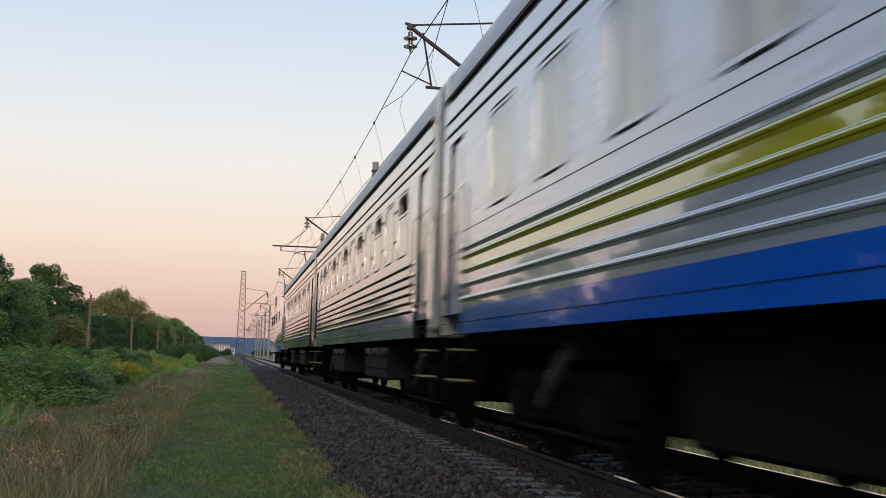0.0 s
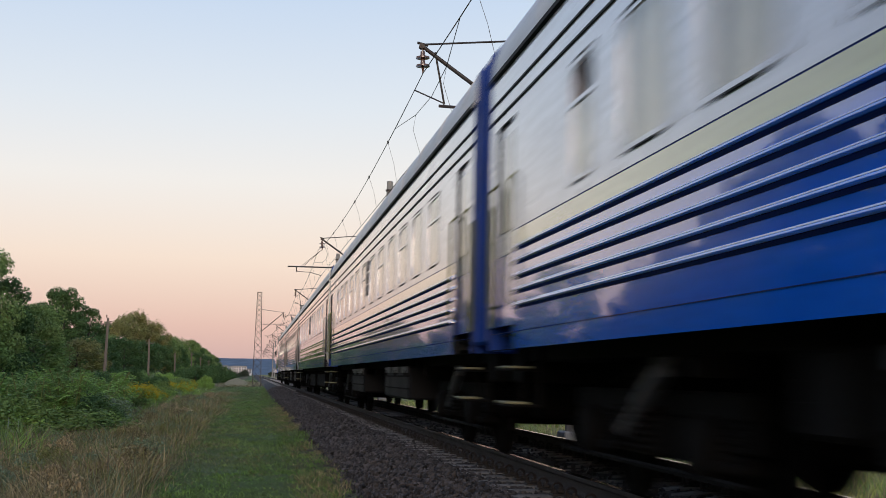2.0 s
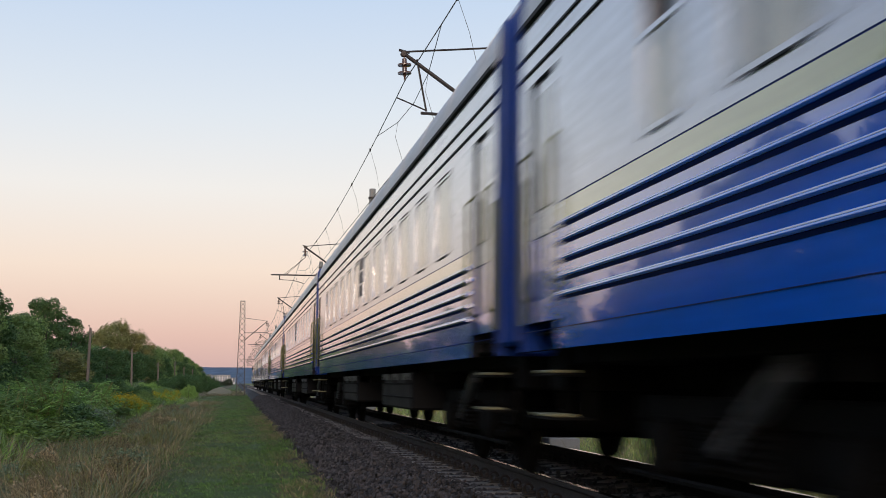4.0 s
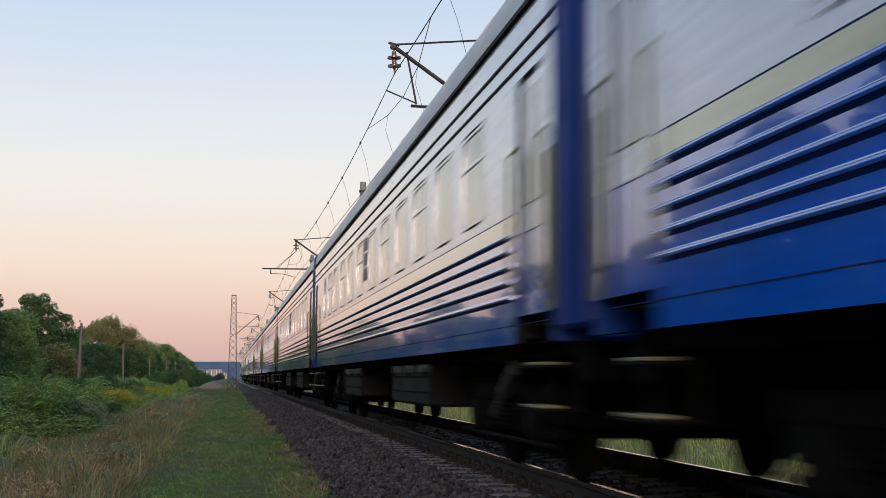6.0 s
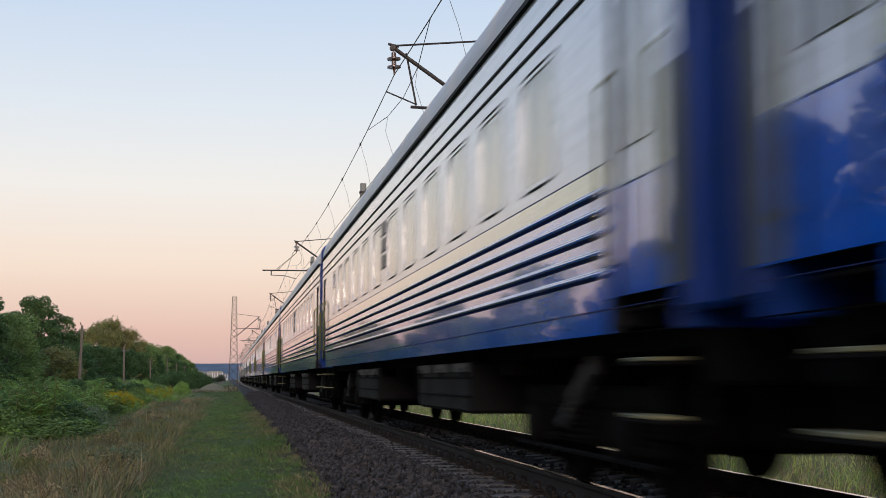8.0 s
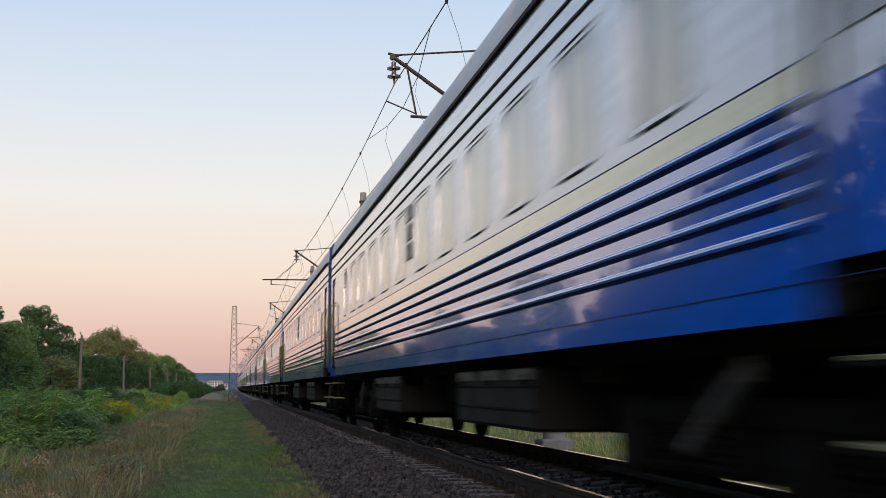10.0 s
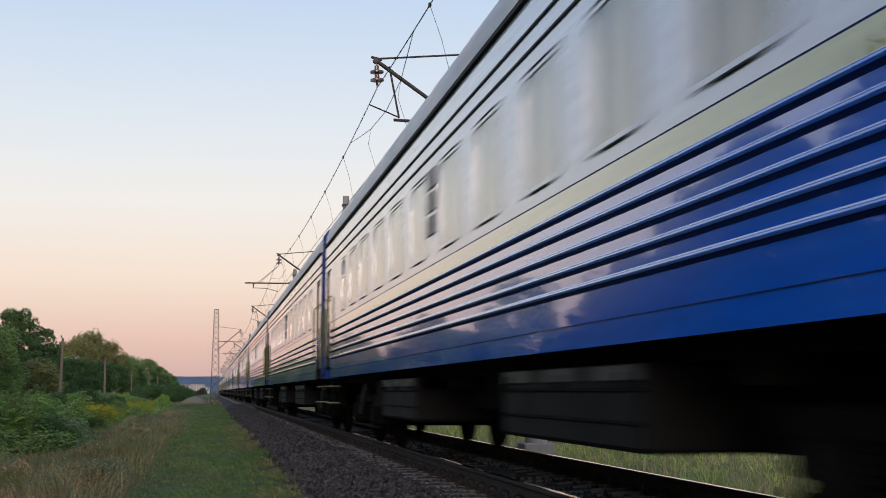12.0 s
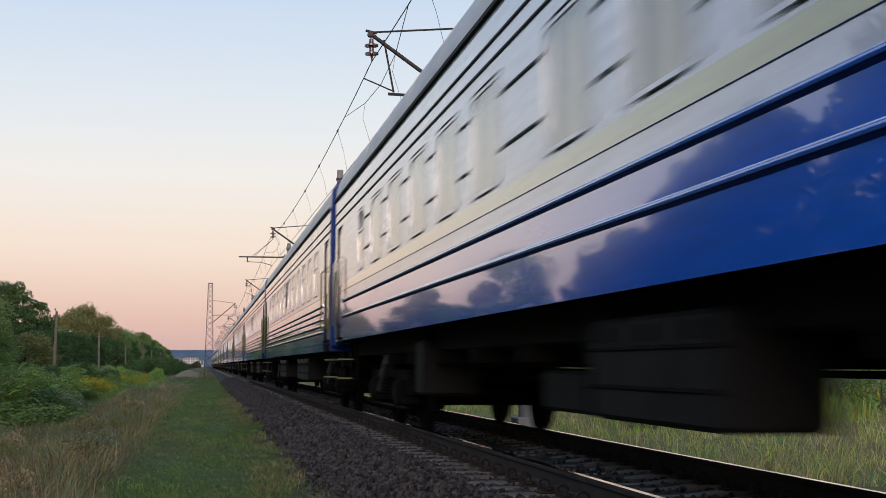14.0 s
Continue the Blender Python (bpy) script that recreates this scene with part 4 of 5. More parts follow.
    uf.box(-1.3, 1.3, -2.2, 2.2, 0.4, 0.9, 0.03)
    uf.box(-0.14, 0.14, -L / 2 - 0.5, L / 2 + 0.5, 0.9, 1.12)
    part("underframe", uf, UNDER, root)
    for d in (-7.2, 7.2):
        bogie(root, d, BOGIE)
    return root


# ---- overhead line ----
SUPPORTS = [(-14.0, False), (26.8, False), (66.9, True), (108.5, False), (150.0, False), (191.0, True), (232.0, False), (273.0, False), (314.0, True), (356.0, False), (398.0, False), (440.0, False)]
MESS_X, MESS_Z, WIRE_Z = -0.24, 7.38, 6.02


def concrete_mast(y, x=3.25, top=11.2):
    root = new("overhead_line_mast")
    tagged(root, "round tapered concrete mast carrying the overhead line bracket", "mast", group="overhead line masts")
    s = Shape()
    s.lathe((0, 0, -0.95), (0, 0, 1), [(0, 0.24), (3, 0.22), (6, 0.2), (top + 0.93, 0.165), (top + 0.95, 0.15)], 20)
    part("pole", s, CONCRETE, root)
    base = Shape()
    base.box(-0.34, 0.34, -0.34, 0.34, -1.1, -0.25, 0.03)
    part("footing", base, CONCRETE, root)
    for z in (5.65, 8.35, 10.7):
        band = Shape()
        band.lathe((0, 0, z - 0.05), (0, 0, 1), [(0, 0.22), (0.1, 0.22)], 16)
        part("band", band, IRON, root)
    root.location = (x, y, 0)
    return root


def insulator(s_name, parent, top, bottom):
    s = Shape()
    a1, b1 = Vector(top), Vector(bottom)
    n = (b1 - a1).length
    rings = [(0.0, 0.02), (n * 0.12, 0.02), (n * 0.14, 0.05), (n * 0.30, 0.055), (n * 0.36, 0.15), (n * 0.42, 0.15), (n * 0.44, 0.05), (n * 0.62, 0.055), (n * 0.68, 0.15), (n * 0.74, 0.15), (n * 0.76, 0.04), (n * 0.9, 0.02), (n, 0.02)]
    s.lathe(a1, b1 - a1, rings, 16)
    return part(s_name, s, CERAMIC, parent, "brown glazed disc insulators")


def bracket(y, root_x, reverse, side=1):
    """The cantilever: inclined tube, tie rod, hanging insulator, register tube and steady arm. side 1: mast beyond the track."""
    root = new("overhead_line_bracket")
    tagged(root, "dark steel cantilever bracket with insulator over the track", "bracket", group="overhead line brackets")
    tip = (MESS_X - 0.02, 0, 7.97)
    t = Shape()
    t.tube(tip, (root_x, 0, 5.65), 0.045, 0.045, 10)
    part("inclined_tube", t, IRON, root)
    r = Shape()
    r.tube((tip[0] + 0.05, 0, 8.02), (root_x, 0, 8.35), 0.022, 0.022, 8)
    part("tie_rod", r, IRON, root)
    k = Shape()
    k.lathe((tip[0] - 0.02, -0.06, 7.97), (0, 1, 0), [(0, 0.06), (0.12, 0.06)], 12)
    k.tube((tip[0] - 0.12, 0, 8.05), (tip[0] + 0.12, 0, 8.0), 0.03, 0.03, 8)
    part("end_fitting", k, IRON, root)
    insulator("insulator", root, (tip[0], 0, 7.94), (MESS_X, 0, MESS_Z))
    g = Shape()
    if not reverse:
        g.pipe([(0.02 * side, 0, 7.86), (0.24 * side, 0, 6.72)], 0.022, 8)
        part("strut", g, IRON, root)
        b = Shape()
        b.tube((0.12 * side, 0, 6.68), (root_x, 0, 6.60), 0.034, 0.034, 8)
        part("register_tube", b, IRON, root)
        a1 = Shape()
        a1.pipe([(0.24 * side, 0, 6.74), (-0.42 * side, 0, 7.0)], 0.016, 8)
        part("steady_arm", a1, IRON, root)
    else:
        for dx in (0.0, 0.12):
            g.tube((MESS_X, 0, 7.42), (-1.32 + dx, 0, 6.5), 0.012, 0.012, 6)
        part("hanger", g, IRON, root)
        b = Shape()
        b.tube((-2.0, 0, 6.47), (root_x, 0, 6.5), 0.036, 0.036, 8)
        b.tube((-1.55, 0, 6.48), (-1.55, 0, 6.2), 0.03, 0.03, 8)
        part("register_tube", b, IRON, root)
        a1 = Shape()
        a1.pipe([(-1.55, 0, 6.22), (-0.85, 0, 6.20), (-0.25, 0, WIRE_Z + 0.02)], 0.016, 8)
        part("steady_arm", a1, IRON, root)
        insulator("register_insulator", root, (0.15, 0, 6.49), (0.75, 0, 6.49))
    root.location = (0, y, 0)
    return root


def lattice_mast(x, y):
    """A tapered four-legged lattice mast with crossed bracing on a concrete block."""
    root = new("lattice_mast")
    tagged(root, "tapered steel lattice mast on concrete block beside the track", "mast")
    base, top, hb, ht = -0.7, 10.3, 0.50, 0.25
    at = lambda z: hb + (ht - hb) * (z - base) / (top - base)
    for sx in (-1, 1):
        for sy in (-1, 1):
            s = Shape()
            s.tube((sx * at(base), sy * at(base), base), (sx * at(top), sy * at(top), top), 0.055, 0.045, 4)
            part("leg", s, IRON, root)
    zs = [base]
    while zs[-1] < top - 0.3:
        zs.append(min(top, zs[-1] + 1.15 * 2 * at(zs[-1]) * 0.85))
    for z0, z1 in zip(zs, zs[1:]):
        a1, b1 = at(z0), at(z1)
        for q in (-1, 1):
            for foot, head in (((-a1, q * a1), (b1, q * b1)), ((a1, q * a1), (-b1, q * b1)), ((q * a1, -a1), (q * b1, b1)), ((q * a1, a1), (q * b1, -b1))):
                s = Shape()
                s.tube((*foot, z0), (*head, z1), 0.025, 0.025, 4)
                part("brace", s, IRON, root)
    cap = Shape()
    cap.box(-0.28, 0.28, -0.28, 0.28, top - 0.04, top + 0.03)
    part("cap", cap, IRON, root)
    f = Shape()
    f.box(-0.62, 0.62, -0.62, 0.62, -1.4, -0.62, 0.05)
    part("footing", f, BARK, root)
    root.location = (x, y, 0)
    return root


def wires():
    """Messenger, contact wire, stitch wires and droppers, one thing each span."""
    for (y0, r0), (y1, r1) in zip(SUPPORTS, SUPPORTS[1:]):
        root = new("overhead_wire_span")
        tagged(root, "thin dark messenger and contact wire with droppers", "overhead wire", group="overhead wire spans")
        n, s = 16, Shape()
        m0, m1x = (-0.45 if r0 or y0 < 0 else MESS_X), (-0.45 if r1 else MESS_X)
        mess = lambda u: (m0 + (m1x - m0) * u, y0 + (y1 - y0) * u, MESS_Z - 4 * 0.50 * u * (1 - u))
        s.pipe([mess(i / n) for i in range(n + 1)], 0.011, 5)
        part("messenger_wire", s, WIRE, root)
        c = Shape()
        c0, c1 = (-0.28 if r0 else 0.05), (-0.28 if r1 else 0.05)
        cont = lambda u: (c0 + (c1 - c0) * u, y0 + (y1 - y0) * u, WIRE_Z)
        c.pipe([cont(0), cont(0.5), cont(1)], 0.009, 5)
        part("contact_wire", c, WIRE, root)
        gap = (y1 - y0)
        for end, sgn in ((0, 1), (1, -1)):
            st = Shape()
            a1 = mess(end + sgn * 5.2 / gap)
            m1 = (MESS_X + 0.16, y0 + gap * (end + sgn * 2.4 / gap), MESS_Z - 0.42)
            m2 = (MESS_X + 0.2, y0 + gap * end, MESS_Z - 0.50)
            st.pipe([a1, m1, m2], 0.008, 5)
            part("stitch_wire", st, WIRE, root)
            dr = Shape()
            dr.pipe([m1, (m1[0] - 0.05, m1[1] + 0.03, m1[2] - 0.35), (cont(0)[0], m1[1], WIRE_Z)], 0.005, 4)
            part("dropper", dr, WIRE, root)
        for u in (0.17, 0.30, 0.43, 0.57, 0.70, 0.83):
            dr = Shape()
            p, q = mess(u), cont(u)
            mid = ((p[0] + q[0]) / 2 + 0.04, p[1] + 0.05, (p[2] + q[2]) / 2)
            dr.pipe([p, mid, q], 0.005, 4)
            dr.lathe((p[0], p[1], p[2] - 0.04), (0, 0, 1), [(0, 0.02), (0.04, 0.03), (0.08, 0.02)], 6)
            part("dropper", dr, WIRE, root)


# ---- left-hand pole line ----
def utility_pole(x, y, top):
    root = new("utility_pole")
    tagged(root, "weathered grey pole with small insulators among bushes", "pole", group="pole line beside the meadow")
    zb = ground_z(x, y) - 0.3
    s = Shape()
    s.lathe((0, 0, zb), (random.uniform(-0.02, 0.02), 0, 1), [(0, 0.13), ((top - zb) * 0.5, 0.11), (top - zb, 0.085)], 12)
    part("shaft", s, WOOD, root)
    arm = Shape()
    arm.box(-0.36, 0.36, -0.04, 0.04, top - 0.50, top - 0.43, 0.01)
    part("crossarm", arm, WOOD, root)
    for dx in (-0.32, 0.32, 0.0):
        i = Shape()
        z = top - 0.43 if dx else top
        i.lathe((dx, 0, z), (0, 0, 1), [(0, 0.015), (0.1, 0.02), (0.1, 0.05), (0.17, 0.05), (0.2, 0.02)], 10)
        part("insulator", i, CERAMIC, root)
    root.location = (x, y, 0)
    return root


# ---- plants ----
def tree_mesh(seed, height, spread, leaves, leaf, mats, dense=1.0, low=0.12):
    """A tapered trunk with limbs, and a crown of small leaf sprays gathered in uneven clumps."""
    rng = random.Random(seed)
    trunk = Shape()
    top = height * 0.8
    lean = rng.uniform(-0.04, 0.04)
    trunk.pipe([(0, 0, -0.6), (lean * 2, 0, top * 0.35)], 0.02 * height, 9)
    trunk.tube((lean * 2, 0, top * 0.35), (lean * height, 0, top), 0.018 * height, 0.004 * height, 8)
    clumps = []
    count = int(64 * dense)
    for i in range(count):
        u = (i + rng.random()) / count
        z = height * (low + (0.95 - low) * u)
        girth = spread * (0.55 + 0.45 * math.sin(math.pi * min(1.0, 0.15 + 0.72 * u))) * (1.0 if u < 0.62 else math.sqrt(max(0.03, 1 - ((u - 0.62) / 0.40) ** 2)))
        a1, q = rng.uniform(0, 6.283), rng.uniform(0.25, 1.0) ** 0.6
        c = Vector((lean * z + girth * q * math.cos(a1), girth * q * math.sin(a1), z + rng.uniform(-0.05, 0.04) * height))
        clumps.append((c, spread * rng.uniform(0.18, 0.36)))
        if i % 4 == 0:
            trunk.tube((lean * z, 0, max(0.1 * height, z - 0.16 * height)), c, 0.006 * height, 0.002 * height, 5)
    clumps.append((Vector((lean * height, 0, height * 0.95)), spread * 0.22))
    v, f, k = [], [], 0
    per = leaves // len(clumps)
    for c, r in clumps:
        for _ in range(per):
            d = Vector((rng.gauss(0, 1), rng.gauss(0, 1), rng.gauss(0, 0.8)))
            d = d.normalized() * r * rng.uniform(0.45, 1.0) ** 0.6
            p = c + d
            if p.z < 0.1:
                continue
            nrm = (d.normalized() + Vector((rng.gauss(0, 0.5), rng.gauss(0, 0.5), rng.gauss(0.3, 0.5)))).normalized()
            u1 = nrm.orthogonal().normalized()
            u1.rotate(Matrix.Rotation(rng.uniform(0, 6.28), 3, nrm))
            w1 = nrm.cross(u1)
            s = leaf * rng.uniform(0.6, 1.4)
            pts = [p + u1 * s, p + w1 * s * 0.55 + nrm * s * 0.15, p - u1 * s * 0.8, p - w1 * s * 0.55 + nrm * s * 0.1]
            v += [tuple(q) for q in pts]
            f.append((k, k + 1, k + 2, k + 3))
            k += 4
    return trunk.data("trunk", BARK), quick("crown", v, f, mats)


def make_tree(name, meshes, label, category, group, m):
    root = new(name)
    tagged(root, label, category, group=group)
    for nm, me in (("trunk", meshes[0]), ("crown", meshes[1])):
        o = new(nm, me)
        o.parent = root
    root.matrix_basis = m
    return root


def at_ground(x, y, rz, s, sz=None):
    return pose(x, y, ground_z(x, y) - 0.05, 0, 0, rz) @ Matrix.Diagonal((s, s, sz or s, 1))


def build_trees():
    rng = random.Random(11)
    kinds = {
        "oak": tree_mesh(1, 10, 3.6, 16000, 0.125, [LEAF]),
        "ash": tree_mesh(2, 11, 2.7, 13000, 0.125, [LEAF_DARK]),
        "maple": tree_mesh(3, 9, 3.4, 14000, 0.125, [LEAF_OLIVE]),
        "alder": tree_mesh(4, 8, 2.6, 11000, 0.115, [LEAF_DARK], low=0.05),
    }
    tall = {"oak": 10.4, "ash": 11.3, "maple": 9.4, "alder": 8.3}
    names = {"oak": "broad green deciduous tree at the meadow's edge", "ash": "tall dark green deciduous tree at the meadow's edge", "maple": "rounded olive-green tree starting to turn", "alder": "low dense dark green tree"}

    def put(kind, x, y, top, wide):
        sz = (top - ground_z(x, y)) / tall[kind]
        make_tree("tree", kinds[kind], names[kind], "tree", "trees beside the railway", at_ground(x, y, rng.uniform(0, 360), wide, sz))
    # (kind, x, y, height of the top, width scale)
    for row in (("oak", -25.2, 104, 10.7, 1.15), ("ash", -23.8, 108, 8.3, 1.1), ("oak", -22.6, 116, 6.8, 0.9), ("maple", -26.5, 128, 7.2, 0.9), ("ash", -26.2, 150, 10.2, 1.05), ("ash", -24.4, 147, 10.0, 1.0), ("ash", -22.4, 150, 8.2, 0.9), ("ash", -28.0, 152, 8.6, 0.9),
                ("alder", -21.2, 140, 4.6, 1.0), ("alder", -22.5, 160, 6.2, 1.0), ("alder", -20.2, 172, 5.4, 1.1), ("alder", -18.6, 180, 5.2, 1.1), ("alder", -16.8, 186, 5.0, 1.0), ("alder", -23.5, 185, 5.6, 1.1),
                ("maple", -25.3, 210, 9.3, 1.15), ("maple", -22.9, 214, 11.0, 1.25), ("maple", -20.3, 216, 9.4, 1.05), ("oak", -18.6, 222, 7.2, 0.9), ("alder", -16.4, 226, 5.2, 1.0), ("ash", -21.7, 262, 8.0, 1.0),
                ("oak", -19.2, 270, 7.6, 0.95), ("oak", -22.0, 300, 9.2, 1.1), ("oak", -19.0, 312, 8.9, 1.05), ("alder", -15.6, 280, 5.4, 1.0), ("ash", -19.6, 352, 9.4, 1.1), ("oak", -18.6, 372, 8.2, 1.05), ("alder", -15.4, 330, 5.4, 1.1),
                ("oak", -19.4, 396, 8.7, 1.1), ("oak", -17.6, 420, 7.2, 1.0), ("ash", -18.8, 446, 8.2, 1.0), ("maple", -18.5, 486, 7.4, 1.0), ("ash", -17.0, 480, 6.6, 0.9)):
        put(*row)
    for i in range(30):
        y = rng.uniform(120, 380)
        put(rng.choice(("oak", "ash", "maple", "alder")), -rng.uniform(0.10, 0.19) * y - 6, y, rng.uniform(0.026, 0.036) * y, rng.uniform(0.9, 1.2))
    for i in range(17):
        y = -42 + 5.6 * i + rng.uniform(-1.5, 1.5)
        put(("ash", "alder", "ash")[i % 3], rng.uniform(-22.0, -18.5) - (2.5 if y > 45 else 0), y, rng.uniform(10.2, 12.0), rng.uniform(1.0, 1.3))
    for x, y, top, wide in ((-22.5, 51, 12.2, 1.3), (-23.5, 56, 11.6, 1.3), (-24.0, 61, 11.4, 1.2), (-25.0, 66, 9.6, 1.3), (-26.0, 71, 11.4, 0.9), (-26.5, 77, 9.2, 1.2), (-27.5, 83, 10.4, 1.0), (-28.0, 89, 8.0, 1.2), (-28.5, 95, 6.4, 1.1)):
        put("ash", x, y, top, wide)
    for i in range(16):
        y = 50 + 3.6 * i
        put("alder", -22.0 - 0.13 * (y - 50) + rng.uniform(-0.8, 0.8), y, rng.uniform(0.078, 0.10) * (y + 9) if y < 88 else rng.uniform(5.0, 6.0), rng.uniform(1.0, 1.3))
    for i in range(30):
        x, y = rng.uniform(14, 60), rng.uniform(40, 200)
        make_tree("tree", kinds[rng.choice(("oak", "alder", "maple"))], "green tree beyond the far side of the track", "tree", "trees beyond the track", at_ground(x + 0.2 * y, y, rng.uniform(0, 360), rng.uniform(0.5, 0.8)))


def shoot_mesh(seed, height, mat):
    """Several arching stems, each with long feathered leaves of paired leaflets."""
    rng = random.Random(seed)
    stems, v, f = Shape(), [], []
    for _ in range(9):
        a1, lean, h = rng.uniform(0, 6.283), rng.uniform(0.05, 0.35), height * rng.uniform(0.5, 1.0)
        foot = Vector((rng.gauss(0, 0.25), rng.gauss(0, 0.25), -0.1))
        spine = lambda u: foot + Vector((math.cos(a1) * lean * h * u * u, math.sin(a1) * lean * h * u * u, h * u))
        stems.pipe([spine(j / 5) for j in range(6)], 0.012, 5)
        for j in range(13):
            u = 0.22 + 0.78 * j / 12
            base, turn, length = spine(u), a1 + j * 2.4 + rng.uniform(-0.4, 0.4), rng.uniform(0.35, 0.6) * (1.15 - 0.6 * u)
            d, side = Vector((math.cos(turn), math.sin(turn), 0)), Vector((-math.sin(turn), math.cos(turn), 0))
            rise = rng.uniform(0.2, 0.7)
            for q in range(7):
                w = (q + 1) / 7
                c = base + d * length * w + Vector((0, 0, length * (rise * w - 0.75 * w * w)))
                for sg in (-1, 1):
                    tip = c + side * sg * 0.15 * (1.1 - 0.5 * w) + d * 0.06 + Vector((0, 0, rng.uniform(-0.05, 0.02)))
                    wide = d * 0.032
                    k = len(v)
                    mid = (c + tip) / 2 + Vector((0, 0, 0.012))
                    v += [tuple(c), tuple(mid + wide), tuple(tip), tuple(mid - wide)]
                    f.append((k, k + 1, k + 2, k + 3))
    return stems.data("stems", LEAF_OLIVE), quick("leaves", v, f, [mat])


def build_bushes():
    rng = random.Random(23)
    kinds = [tree_mesh(31, 1.7, 1.15, 5200, 0.052, [LEAF], 0.8, 0.0), tree_mesh(32, 1.5, 1.2, 4800, 0.052, [LEAF_LIGHT], 0.8, 0.0), tree_mesh(33, 1.9, 1.0, 5200, 0.05, [LEAF_DARK], 0.8, 0.0),
             tree_mesh(34, 1.6, 1.2, 5000, 0.045, [LEAF_GREY], 0.8, 0.0), tree_mesh(35, 2.6, 2.0, 7000, 0.08, [LEAF_DARK], 0.9, 0.0)]
    herbs = [tree_mesh(36 + j, 0.42, 0.45, 1700, 0.028, [mat], 0.5, 0.0) for j, mat in enumerate((HERB, LEAF_OLIVE, STRAW, LEAF_GREY))]
    words = ["green leafy bush", "fresh green leafy bush", "dark green leafy bush", "grey-green willow-like bush", "dense round dark green bush"]

    def put(k, x, y, s, sz=None):
        make_tree("bush", kinds[k], words[k] + " in the weeds beside the meadow", "bush", "bushes beside the meadow", at_ground(x, y, rng.uniform(0, 360), s, sz))
    for i in range(240):
        y = 33 + 130 * rng.random() ** 1.5
        edge = 8.5 + 0.6 * math.sin(y * 0.13) + 0.022 * (y - 34)
        x = -edge - 10 * rng.random() ** 1.5
        put(rng.choice((0, 0, 0, 1, 1, 2, 3)), x, y, rng.uniform(0.8, 1.35), rng.uniform(0.75, 1.2) * (1 if x < -edge - 1.5 else 0.7) * (0.78 if y < 70 else 1))
    for i in range(26):
        put(rng.choice((2, 4, 3)), -rng.uniform(9, 15), rng.uniform(140, 260), rng.uniform(0.9, 1.3))
    put(4, -8.0, 198, 1.25, 1.1)
    for i in range(150):
        y = 15 + 70 * rng.random() ** 1.3
        x = -5.1 - 4.0 * rng.random() - 0.01 * y
        make_tree("herb_mound", herbs[i % 4], "low brown-green herb mound in the dry grass", "bush", "herb mounds in the meadow", at_ground(x, y, rng.uniform(0, 360), rng.uniform(0.6, 1.1), rng.uniform(0.6, 1.1)))
    put(4, -9.2, 204, 1.2, 0.95)
    put(1, -8.0, 122, 0.65, 1.0)
    put(1, -7.8, 126, 0.55, 0.75)
    stems, heads = tree_mesh(41, 0.95, 0.5, 1300, 0.04, [LEAF_LIGHT], 0.4, 0.0), tree_mesh(42, 1.1, 0.42, 500, 0.03, [GOLD], 0.35, 0.6)
    for i in range(40):
        cx, cy, rx, ry = ((-8.7, 60, 0.6, 3), (-8.9, 62, 0.8, 4), (-8.8, 60, 0.7, 3), (-8.6, 92, 0.8, 7), (9.5, 48, 2.5, 8))[i % 5]
        x, y = cx + rng.uniform(-rx, rx), cy + rng.uniform(-ry, ry)
        g = make_tree("goldenrod", stems, "goldenrod clump in yellow flower among the weeds", "wildflower", "goldenrod clumps", at_ground(x, y, rng.uniform(0, 360), rng.uniform(0.8, 1.3), rng.uniform(0.8, 1.2)))
        part("flower_crown", heads[1], None, g, "yellow flower plumes")
    shoot_meshes = [shoot_mesh(51 + j, 2.0, mat) for j, mat in enumerate((LEAF, LEAF_LIGHT, LEAF))]
    for i in range(80):
        y = 34 + 22 * rng.random() ** 1.3
        x = -8.3 - 0.022 * (y - 34) - 4.5 * rng.random() ** 1.3
        g = make_tree("weed_shoot", shoot_meshes[i % 3], "tall arching green shoots with feathered leaves in the weeds", "weed", "tall shoots beside the meadow", at_ground(x, y, rng.uniform(0, 360), rng.uniform(0.9, 1.3), rng.uniform(0.6, 1.2)))
        for piece, called in zip(list(g.children), ("stem", "foliage")):
            piece.name = called
            tagged(piece, kind="stuff")
    # beyond the track
    for x, y, k, s in ((8.2, 41, 1, 0.85), (7.2, 29.5, 4, 0.42), (8.2, 31, 4, 0.4), (15, 33, 0, 1.0), (12.5, 36, 1, 1.0), (18, 30, 2, 0.8), (11, 44, 1, 1.3), (14, 50, 0, 1.5), (19, 42, 3, 1.2), (23, 38, 0, 1.4), (16.5, 27, 1, 0.55), (21, 33, 0, 1.2), (9.5, 52, 1, 1.3), (11, 62, 2, 1.4), (8.5, 72, 0, 1.2)):
        put(k, x, y, s)


